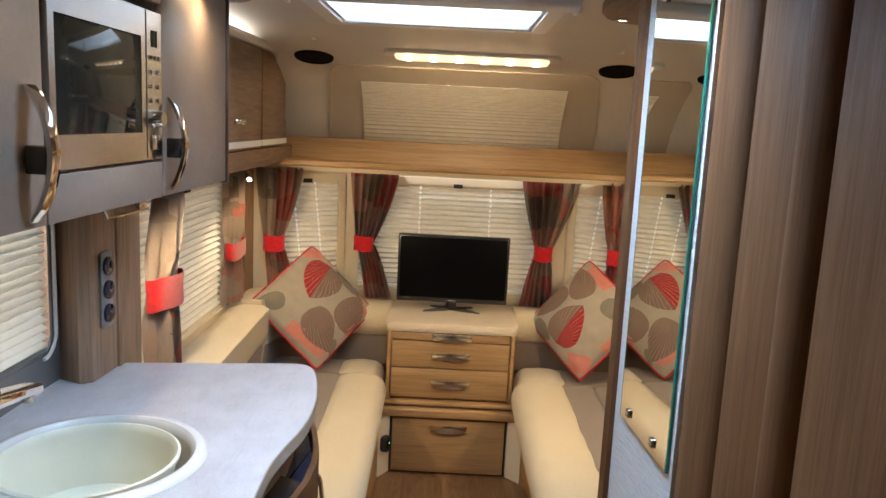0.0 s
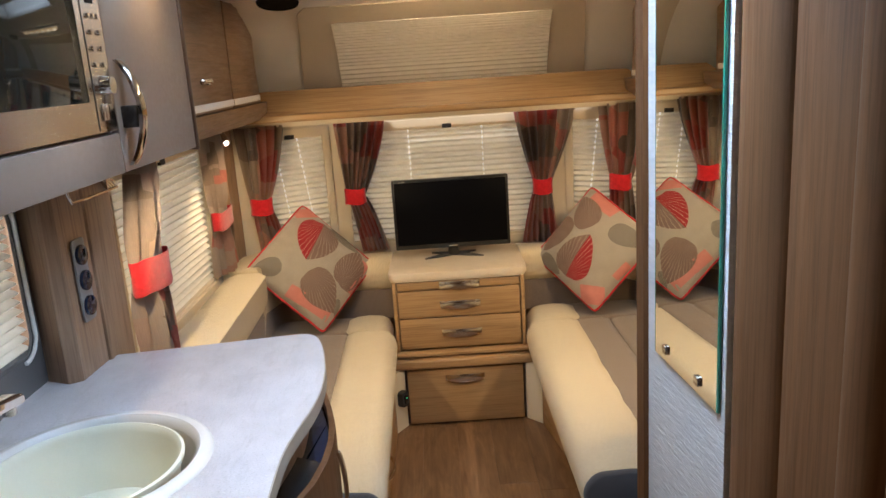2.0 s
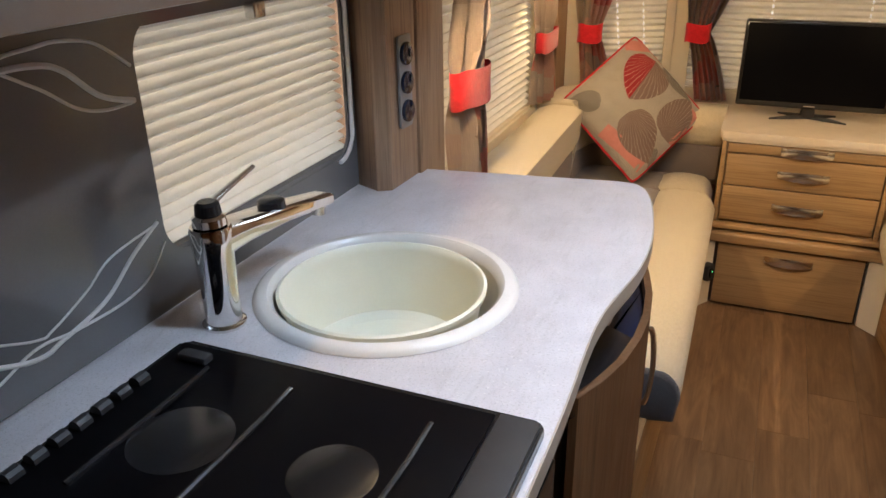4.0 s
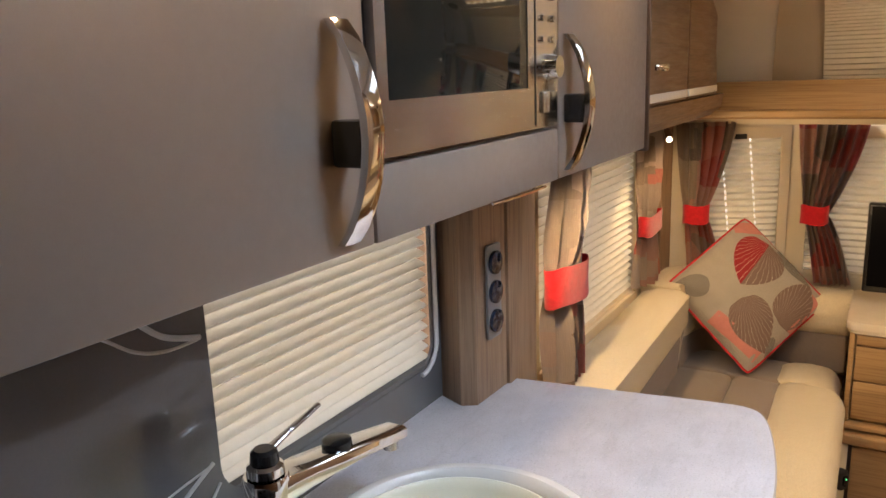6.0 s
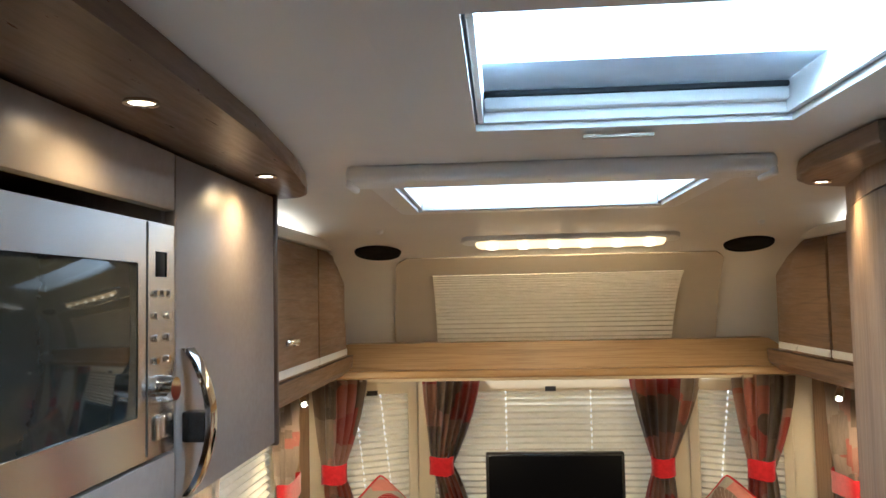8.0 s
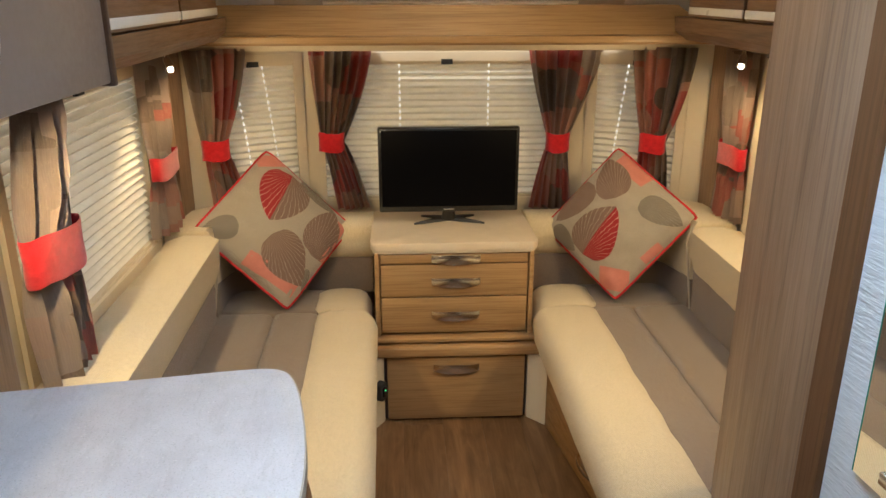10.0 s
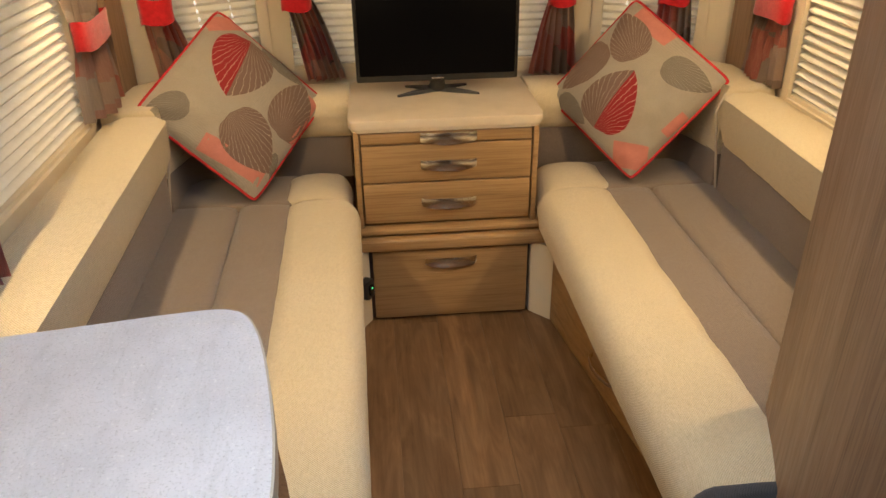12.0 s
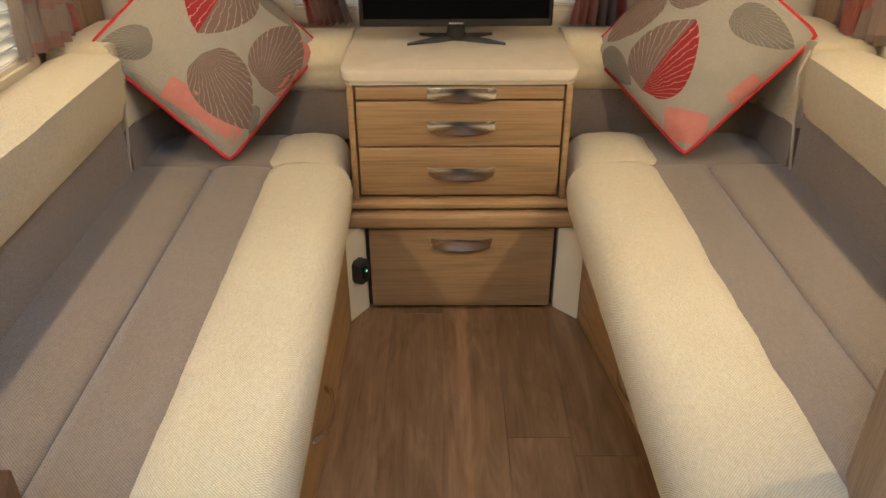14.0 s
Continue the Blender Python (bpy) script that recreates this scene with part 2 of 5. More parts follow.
def curtain_material(name, tones, down=4.6):
    n = Nodes(name)
    uv = n.coords((2.4, down, 1), source="UV", jitter=True)
    cell = n.add("TexVoronoi")
    n.link(uv, cell.inputs["Vector"])
    cell.inputs["Scale"].default_value, cell.inputs["Randomness"].default_value = 1.0, 0.85
    cell.distance = "CHEBYCHEV"
    pick = n.math("FRACT", n.math("MULTIPLY", cell.outputs["Color"], 3.7))
    r = n.add("ValToRGB")
    n.link(pick, r.inputs[0])
    r.color_ramp.interpolation = "CONSTANT"
    el = r.color_ramp.elements
    while len(el) < len(tones):
        el.new(0.5)
    for e, (p, c) in zip(el, tones):
        e.position, e.color = p, (*c, 1)
    fine = n.noise(n.coords((60, 1.5, 1), source="UV"), 6.0, 3, 0.6)
    etch = n.noise(n.coords((14, 5, 1), (0, 0, 20), source="UV"), 3.0, 2, 0.5, 2.0)
    col = n.mix(0.22, r.outputs[0], n.ramp(fine, [(0.35, (0.09, 0.065, 0.05)), (0.65, (0.44, 0.34, 0.26))]))
    col = n.mix(n.ramp(etch, [(0.49, (0, 0, 0)), (0.505, (0.4, 0.4, 0.4)), (0.52, (0, 0, 0))]), col, (0.62, 0.48, 0.32))
    n.bump(fine, 0.15, 0.001)
    return n.finish(col, 0.36, spec=0.6, sheen_weight=0.3)


def blind_material():
    n = Nodes("cream pleated blind cloth")
    col = n.ramp(n.noise(n.coords(), 30.0, 3, 0.6), [(0.3, (0.78, 0.73, 0.62)), (0.7, (0.84, 0.79, 0.69))])
    n.finish(col, 0.75, spec=0.2)
    tr, mx = n.add("BsdfTranslucent"), n.add("MixShader")
    n.link(col, tr.inputs[0])
    mx.inputs[0].default_value = 0.08
    n.link(n.bsdf.outputs[0], mx.inputs[1])
    n.link(tr.outputs[0], mx.inputs[2])
    n.link(mx.outputs[0], n.tree.nodes["Material Output"].inputs[0])
    return n.mat


def leaf_material(name, ground, vein):
    n = Nodes(name)
    uv = n.add("TexCoord").outputs["UV"]
    sep = n.add("SeparateXYZ")
    n.link(uv, sep.inputs[0])
    wob = n.math("MULTIPLY", n.noise(n.coords((5, 5, 5), source="UV"), 2.0, 2), 0.12)
    ang = n.math("ARCTAN2", n.math("SUBTRACT", sep.outputs[0], 0.5), n.math("ADD", sep.outputs[1], 0.05))
    lines = n.math("ABSOLUTE", n.math("SINE", n.math("MULTIPLY", n.math("ADD", ang, wob), 26.0)))
    mask = n.ramp(lines, [(0.0, (0.85, 0.85, 0.85)), (0.11, (0.7, 0.7, 0.7)), (0.19, (0, 0, 0))])
    col = n.mix(mask, ground, vein)
    return n.finish(col, 0.85, spec=0.15)


def glow(name, colour, strength):
    n = Nodes(name)
    n.finish(colour, 0.5)
    n.bsdf.inputs["Emission Color"].default_value = (*colour, 1)
    n.bsdf.inputs["Emission Strength"].default_value = strength
    return n.mat


def glass_material():
    n = Nodes("clear glass")
    return n.finish((1.0, 1.0, 1.0), 0.02, spec=0.5, transmission_weight=1.0)


def mirror_material():
    n = Nodes("silvered mirror")
    return n.finish((0.90, 0.92, 0.90), 0.01, 1.0)


def comb_material():
    n = Nodes("white combed wall board")
    comb = n.noise(n.coords((1, 0.10, 1.0), (14, 0, 0)), 190.0, 3, 0.6, 0.4)
    col = n.ramp(comb, [(0.3, (0.64, 0.64, 0.64)), (0.7, (0.76, 0.76, 0.755))])
    n.bump(comb, 0.8, 0.003)
    return n.finish(col, 0.45)


# Pale blue-grey colour stands in for the shaded front wall of the rooflight.
def reveal_shade_material():
    n = Nodes("pale blue-grey tone of the shaded reveal")
    col = n.ramp(n.noise(n.coords(), 25.0, 3, 0.5), [(0.3, (0.56, 0.64, 0.70)), (0.7, (0.62, 0.70, 0.76))])
    n.finish(col, 0.6)
    tr, mx = n.add("BsdfTranslucent"), n.add("MixShader")
    n.link(col, tr.inputs[0])
    mx.inputs[0].default_value = 0.03
    n.link(n.bsdf.outputs[0], mx.inputs[1])
    n.link(tr.outputs[0], mx.inputs[2])
    n.link(mx.outputs[0], n.tree.nodes["Material Output"].inputs[0])
    return n.mat


REVEALSHADE = reveal_shade_material()
CURTAIN = curtain_material("patchwork satin curtain", [(0.0, (0.24, 0.165, 0.12)), (0.14, (0.42, 0.32, 0.24)), (0.26, (0.60, 0.18, 0.13)),
                                                       (0.46, (0.10, 0.065, 0.05)), (0.54, (0.34, 0.24, 0.18)), (0.66, (0.52, 0.06, 0.055)), (0.82, (0.62, 0.33, 0.24))])
PALECURTAIN = curtain_material("pale patchwork satin curtain", [(0.0, (0.52, 0.42, 0.35)), (0.26, (0.40, 0.30, 0.24)), (0.44, (0.58, 0.16, 0.12)),
                                                                (0.56, (0.56, 0.40, 0.32)), (0.74, (0.28, 0.195, 0.15)), (0.88, (0.56, 0.29, 0.225))], 6.5)
STONE, BLIND = worktop_material(), blind_material()
GLASS, MIRROR, COMB = glass_material(), mirror_material(), comb_material()
DIODE = glow("warm diode", (1.0, 0.84, 0.56), 5.0)
LAMPGLOW = glow("warm lamp diffuser", (1.0, 0.72, 0.38), 1.6)
SPOTGLOW = glow("warm spot lens", (1.0, 0.86, 0.62), 14.0)
OUTSIDE = glow("bright overcast daylight", (1.0, 0.96, 0.88), 1.7)
SKYGLOW = glow("bright overcast sky through dome", (0.78, 0.90, 1.0), 2.0)
GREENLED = glow("green indicator", (0.1, 1.0, 0.35), 1.2)
GREENEDGE = plain("green mirror edge", (0.02, 0.22, 0.15), 0.15, 0.05)
CLOTH = weave("stone cushion cloth", (0.27, 0.23, 0.18), (0.40, 0.348, 0.275), 500.0, 0.3)
LEAF_BROWN = leaf_material("taupe leaf print", (0.19, 0.125, 0.098), (0.48, 0.39, 0.30))
LEAF_RED = leaf_material("red leaf print", (0.29, 0.028, 0.03), (0.58, 0.36, 0.28))
LEAF_GREY = leaf_material("grey leaf print", (0.18, 0.155, 0.125), (0.40, 0.36, 0.30))
CORAL = plain("coral cloth block", (0.54, 0.205, 0.16), 0.85, 0.08, 40.0, 0.2, spec=0.15)

# ---- mesh helpers ----


def thing(name, at=(0, 0, 0), label="", category="", group="", kind="", m=None):
    ob = new(name)
    ob.empty_display_size = 0.05
    ob.matrix_basis = m if m is not None else pose(*at)
    return tagged(ob, label, category, group, kind)


def finish_mesh(name, bm, mat, smooth):
    bmesh.ops.recalc_face_normals(bm, faces=bm.faces)
    me = bpy.data.meshes.new(name)
    bm.to_mesh(me)
    bm.free()
    for one in mat if isinstance(mat, (list, tuple)) else (mat,):
        me.materials.append(one)
    if smooth:
        me.polygons.foreach_set("use_smooth", [True] * len(me.polygons))
        me.set_sharp_from_angle(angle=radians(smooth))
    return me


def part(name, bm, mat, parent=None, label="", smooth=35, local=False):
    """One mesh object; its bmesh is in the world's metres unless local, and hangs under parent."""
    if parent is not None and not local:
        up = parent.matrix_basis.copy()
        if parent.parent:
            up = parent.parent.matrix_basis @ up
        bmesh.ops.transform(bm, matrix=up.inverted(), verts=bm.verts)
    ob = new(name, finish_mesh(name, bm, mat, smooth))
    ob.parent = parent
    return tagged(ob, label)


def solo(name, bm, mat, label, category, kind="", group="", smooth=35):
    """A thing that is one mesh, with its origin at its base."""
    lo = Vector([min(v.co[i] for v in bm.verts) for i in range(3)])
    hi = Vector([max(v.co[i] for v in bm.verts) for i in range(3)])
    base = Vector(((lo.x + hi.x) / 2, (lo.y + hi.y) / 2, lo.z))
    bmesh.ops.translate(bm, vec=-base, verts=bm.verts)
    ob = new(name, finish_mesh(name, bm, mat, smooth))
    ob.location = base
    return tagged(ob, label, category, group, kind)


def box(x0, x1, y0, y1, z0, z1, bevel=0.003, segments=2, bm=None):
    bm = bm or bmesh.new()
    made = bmesh.ops.create_cube(bm, size=1.0)["verts"]
    bmesh.ops.transform(bm, matrix=Matrix.Translation(((x0 + x1) / 2, (y0 + y1) / 2, (z0 + z1) / 2))
                        @ Matrix.Diagonal((abs(x1 - x0), abs(y1 - y0), abs(z1 - z0), 1)), verts=made)
    if bevel:
        edges = list({e for v in made for e in v.link_edges})
        bmesh.ops.bevel(bm, geom=edges, offset=bevel, segments=segments, affect="EDGES", profile=0.5)
    return bm


def prism(points, axis, a, b, bevel=0.0, segments=2, bm=None):
    """A polygon pushed along an axis from a to b. The points are the two other coordinates in order."""
    bm = bm or bmesh.new()
    k = "xyz".index(axis)

    def at(p, w):
        q = list(p)
        q.insert(k, w)
        return q
    lo = [bm.verts.new(at(p, a)) for p in points]
    hi = [bm.verts.new(at(p, b)) for p in points]
    bm.faces.new(lo)
    bm.faces.new(hi[::-1])
    n = len(points)
    for i in range(n):
        bm.faces.new((lo[i], lo[(i + 1) % n], hi[(i + 1) % n], hi[i]))
    if bevel:
        caps = [e for ring in (lo, hi) for v in ring for e in v.link_edges if e.other_vert(v) in ring]
        bmesh.ops.bevel(bm, geom=list(set(caps)), offset=bevel, segments=segments, affect="EDGES", profile=0.5)
    return bm


def arc(cx, cy, r, a0, a1, n=8, ry=None):
    return [(cx + r * math.cos(radians(a0 + (a1 - a0) * i / n)), cy + (ry or r) * math.sin(radians(a0 + (a1 - a0) * i / n))) for i in range(n + 1)]


def rounded(x0, x1, y0, y1, r, n=6):
    return arc(x1 - r, y1 - r, r, 0, 90, n) + arc(x0 + r, y1 - r, r, 90, 180, n) + arc(x0 + r, y0 + r, r, 180, 270, n) + arc(x1 - r, y0 + r, r, 270, 360, n)


def loft(rings, closed=True, caps=True, bm=None):
    """Faces between rings of points, each ring as long as the next."""
    bm = bm or bmesh.new()
    rows = [[bm.verts.new(p) for p in ring] for ring in rings]
    for a, b in zip(rows, rows[1:]):
        m = len(a)
        for i in range(m if closed else m - 1):
            bm.faces.new((a[i], a[(i + 1) % m], b[(i + 1) % m], b[i]))
    if closed and caps:
        bm.faces.new(rows[0][::-1])
        bm.faces.new(rows[-1])
    return bm


def tube(points, radius, sides=10, flat=1.0, bm=None):
    """A round or flattened bar along a line of points."""
    pts = [Vector(p) for p in points]
    rings = []
    ref = Vector((0.123, 0.456, 0.881)).normalized()
    for i, p in enumerate(pts):
        d = (pts[min(i + 1, len(pts) - 1)] - pts[max(i - 1, 0)]).normalized()
        u = d.cross(ref).normalized()
        w = d.cross(u)
        r = radius[i] if isinstance(radius, (list, tuple)) else radius
        rings.append([p + u * r * math.cos(2 * math.pi * k / sides) + w * r * flat * math.sin(2 * math.pi * k / sides) for k in range(sides)])
    return loft(rings, bm=bm)


def lathe(profile, at, sides=40, bm=None, closed=False):
    """A profile of (radius, height) turned about the upright through at."""
    rings = [[(at[0] + r * math.cos(2 * math.pi * k / sides), at[1] + r * math.sin(2 * math.pi * k / sides), at[2] + h) for k in range(sides)] for r, h in profile]
    return loft(rings + rings[:1] if closed else rings, caps=not closed, bm=bm)


def holed(to3d, u0, u1, v0, v1, holes, thick, bm=None):
    """A board in the plane of u and v with oblong openings; to3d(u, v, w) places it, w from 0 to thick."""
    bm = bm or bmesh.new()
    us = sorted({u0, u1, *[h[0] for h in holes], *[h[1] for h in holes]})
    vs = sorted({v0, v1, *[h[2] for h in holes], *[h[3] for h in holes]})

    def solid(i, j):
        if not (0 <= i < len(us) - 1 and 0 <= j < len(vs) - 1):
            return False
        u, v = (us[i] + us[i + 1]) / 2, (vs[j] + vs[j + 1]) / 2
        return not any(h[0] < u < h[1] and h[2] < v < h[3] for h in holes)
    seen = {}

    def vert(i, j, w):
        if (i, j, w) not in seen:
            seen[i, j, w] = bm.verts.new(to3d(us[i], vs[j], thick * w))
        return seen[i, j, w]
    for i in range(len(us) - 1):
        for j in range(len(vs) - 1):
            if not solid(i, j):
                continue
            for w in (0, 1):
                bm.faces.new([vert(i, j, w), vert(i + 1, j, w), vert(i + 1, j + 1, w), vert(i, j + 1, w)])
            for di, dj, a, b in ((-1, 0, (i, j), (i, j + 1)), (1, 0, (i + 1, j), (i + 1, j + 1)), (0, -1, (i, j), (i + 1, j)), (0, 1, (i, j + 1), (i + 1, j + 1))):
                if not solid(i + di, j + dj):
                    bm.faces.new([vert(*a, 0), vert(*b, 0), vert(*b, 1), vert(*a, 1)])
    return bm


def pierced(outline, hole, to3d, w0, w1):
    """A flat board of any outline with an opening of any outline."""
    bm = bmesh.new()
    loops = {}
    for w in (w0, w1):
        edges = []
        for key, pts in (("o", outline), ("h", hole)):
            vs = [bm.verts.new(to3d(u, v, w)) for u, v in pts]
            loops[key, w] = vs
            edges += [bm.edges.new((vs[i], vs[(i + 1) % len(vs)])) for i in range(len(vs))]
        bmesh.ops.triangle_fill(bm, edges=edges, use_beauty=True)
    for key in "oh":
        a, b = loops[key, w0], loops[key, w1]
        for i in range(len(a)):
            bm.faces.new((a[i], a[(i + 1) % len(a)], b[(i + 1) % len(a)], b[i]))
    return bm


def bow_handle(parent, a, b, out, rise=0.022, width=0.011, name="handle", label="polished chrome bow handle", mat=None):
    """A curved chrome pull from a to b that stands out along the vector out."""
    a, b, out = Vector(a), Vector(b), Vector(out)
    along = (b - a).normalized()
    side = along.cross(out).normalized()
    rings = []
    n = 14
    for i in range(n + 1):
        f = i / n
        h = rise * (0.25 + 0.75 * math.sin(math.pi * f) ** 0.7) if 0 < i < n else 0.002
        c = a.lerp(b, f) + out * h
        w = width * (0.75 + 0.25 * math.sin(math.pi * f))
        t = 0.0042
        rings.append([c + side * w - out * t, c + side * w + out * t * 0.4, c + side * w * 0.5 + out * t, c - side * w * 0.5 + out * t, c - side * w + out * t * 0.4, c - side * w - out * t])
    return part(name, loft(rings), mat or CHROME, parent, label, smooth=50)

# ---- the shell ----
HALF, TOP, BACK, FRONT, FLOOR = 1.0, 1.93, -0.75, 3.98, 0.03
solo("floor", box(-1.04, 1.04, BACK - 0.04, 4.1, FLOOR - 0.05, FLOOR - 0.004, 0), PLANK, "brown wood-effect vinyl floor", "floor", "structure")

KWIN = (1.31, 1.85, 1.065, 1.40)
LWIN = (2.46, 3.36, 0.79, 1.36)
RWIN = (2.46, 3.36, 0.79, 1.36)
solo("wall_left", holed(lambda u, v, w: (-HALF - w, u, v), BACK, 3.76, 0, 1.97, [LWIN, (1.25, 1.91, 1.0, 1.46)], 0.04), SHELL,
     "cream vinyl-faced caravan side wall with windows", "wall", "structure", smooth=0)
solo("wall_right", holed(lambda u, v, w: (HALF + w, u, v), BACK, 3.76, 0, 1.97, [RWIN], 0.04), SHELL,
     "cream vinyl-faced caravan side wall with a window", "wall", "structure", smooth=0)
solo("wall_back", box(-HALF, HALF, BACK - 0.04, BACK, 0, 1.97, 0), WALNUT, "plain brown wall closing the caravan", "wall", "structure", smooth=0)
FWIN = (-0.50, 0.50, 0.76, 1.335)
solo("wall_front", holed(lambda u, v, w: (u, FRONT + w, v), -0.56, 0.56, 0, 1.5, [FWIN], 0.04), CREAMPL,
     "cream front wall with a wide window", "wall", "structure", smooth=0)
SIDE_LEN = math.hypot(0.44, 0.22)


def corner(s):
    def place(u, v, w):
        d = Vector((s * 0.44, -0.22, 0)).normalized()
        n = Vector((s * 0.22, 0.44, 0)).normalized()
        p = Vector((s * 0.56, FRONT, v)) + d * u + n * w
        return p
    return place


for s, side in ((-1, "left"), (1, "right")):
    solo("wall_front_" + side, holed(corner(s), 0, SIDE_LEN, 0, 1.5, [(0.03, 0.37, 0.76, 1.335)], 0.04), CREAMPL,
         "cream angled front corner wall with a narrow window", "wall", "structure", smooth=0)

REAR = (-0.226, 0.163, 1.295, 1.70)
FORE = (-0.395, 0.190, 2.175, 2.60)
ceil = holed(lambda u, v, w: (u, v, TOP + w), -HALF - 0.04, HALF + 0.04, BACK - 0.04, 2.72, [REAR, FORE], 0.04)
PROFILE = [(2.72, 1.93), (2.86, 1.924), (3.0, 1.908), (3.14, 1.888), (3.26, 1.862), (3.38, 1.822), (3.48, 1.772), (3.57, 1.708), (3.65, 1.63), (3.71, 1.55), (3.76, 1.46)]
prism(PROFILE + [(3.81, 1.46), (3.78, 1.62), (3.70, 1.74), (3.55, 1.86), (3.30, 1.95), (2.72, 1.97)], "x", -HALF - 0.04, HALF + 0.04, bm=ceil)
solo("ceiling", ceil, ROOF, "pale vinyl caravan ceiling curving down at the front", "ceiling", "structure", smooth=25)


def on_profile(y):
    for (a, za), (b, zb) in zip(PROFILE, PROFILE[1:]):
        if a <= y <= b:
            return za + (zb - za) * (y - a) / (b - a)
    return 1.93


def skin(xa, xb, y0, y1, lift, mat_bm=None, n=14, m=2, thick=0.004):
    """A lining that follows the curve of the front roof; xa and xb give its edges at a share of its length."""
    bm = bmesh.new()
    top, low = [], []
    for i in range(n + 1):
        f = i / n
        y = y0 + (y1 - y0) * f
        z = on_profile(y)
        dz = (on_profile(min(y + 0.01, 3.755)) - on_profile(y - 0.01)) / 0.02
        nrm = Vector((0, dz, -1)).normalized()
        a, b = Vector((xa(f), y, z)), Vector((xb(f), y, z))
        top.append([a.lerp(b, k / m) + nrm * lift for k in range(m + 1)])
        low.append([a.lerp(b, k / m) + nrm * (lift - thick) for k in range(m + 1)])
    rings = [t + l[::-1] for t, l in zip(top, low)]
    return loft(rings, bm=bm)


def cheek(f):
    return 0.545 + 0.07 * f - 0.10 * max(0, 0.12 - f) ** 1.2 * 4


solo("front_roof_lining", skin(lambda f: -cheek(f), cheek, 3.31, 3.745, 0.006), TAUPE, "beige moulded lining round the front roof window", "lining", "structure")
blind_roof = thing("roof_window_blind", (0, 3.6, 1.66), "cream pleated blind closed over the front roof window", "blind")
for i in range(21):
    y0 = 3.435 + (3.735 - 3.435) * i / 21
    y1 = 3.435 + (3.735 - 3.435) * (i + 0.76) / 21
    a = 0.435 + 0.01 * i / 21
    part("pleat", skin(lambda f: -a, lambda f: a, y0, y1, 0.014, n=2, m=1), BLIND, blind_roof, smooth=0)
part("bottom_bar", skin(lambda f: -0.45, lambda f: 0.45, 3.737, 3.752, 0.02, n=2, m=1, thick=0.012), STEEL, blind_roof, "silver blind end bar", smooth=0)
part("bump_out", prism(arc(0, 0, 0.09, 0, 180, 10, 0.022), "z", -0.003, 0.004), BLIND, blind_roof, smooth=0).matrix_basis = (
    blind_roof.matrix_basis.inverted() @ pose(-0.0, 3.436, on_profile(3.436) - 0.012, 205, 0, 0))

# loudspeakers and the strip lamp in the front roof
for s in (-1, 1):
    sp = thing("ceiling_speaker", (s * 0.60, 3.25, 1.862), "round black loudspeaker grille let into the roof", "speaker", "roof speakers", m=pose(s * 0.60, 3.25, 1.862, -14, 0, 0))
    part("grille", lathe([(0.0001, -0.004), (0.05, -0.005), (0.068, -0.003), (0.07, 0.004)], (0, 0, 0)), HOLE, sp, local=True)
    part("trim_ring", lathe([(0.068, -0.001), (0.069, -0.007), (0.075, -0.006), (0.078, 0.003), (0.068, 0.004)], (0, 0, 0)), HOLE, sp, local=True)
    solo("roof_screw_cap", lathe([(0.0001, -0.012), (0.008, -0.010), (0.011, 0.0)], (s * 0.55, 2.98, on_profile(2.98)), 16), WHITE, "small white screw cap in the roof", "cap", group="roof caps")
strip = thing("ceiling_light", (0, 3.125, 1.886), "long warm diode strip lamp across the front roof", "lamp", m=pose(0.020, 3.125, 1.886, -11, 0, 0))
part("housing", prism(arc(0.30, 0, 0.036, -90, 90, 8) + arc(-0.30, 0, 0.036, 90, 270, 8), "z", -0.012, 0.012, 0.005, 3), WHITE, strip, local=True)
part("diffuser", loft([[(x, -0.021 * k * math.cos(a), -0.012 - 0.020 * k * math.sin(a)) for a in [math.pi * q / 10 for q in range(11)]] for x, k in ((-0.292, 0.2), (-0.285, 0.8), (-0.27, 1), (0.27, 1), (0.285, 0.8), (0.292, 0.2))]), LAMPGLOW, strip, "glowing warm diffuser", local=True)
for i in range(6):
    part("diode", lathe([(0.0001, -0.003), (0.015, -0.002), (0.018, 0.006)], (-0.24 + 0.096 * i, -0.010, -0.0315), 14), DIODE, strip, local=True)

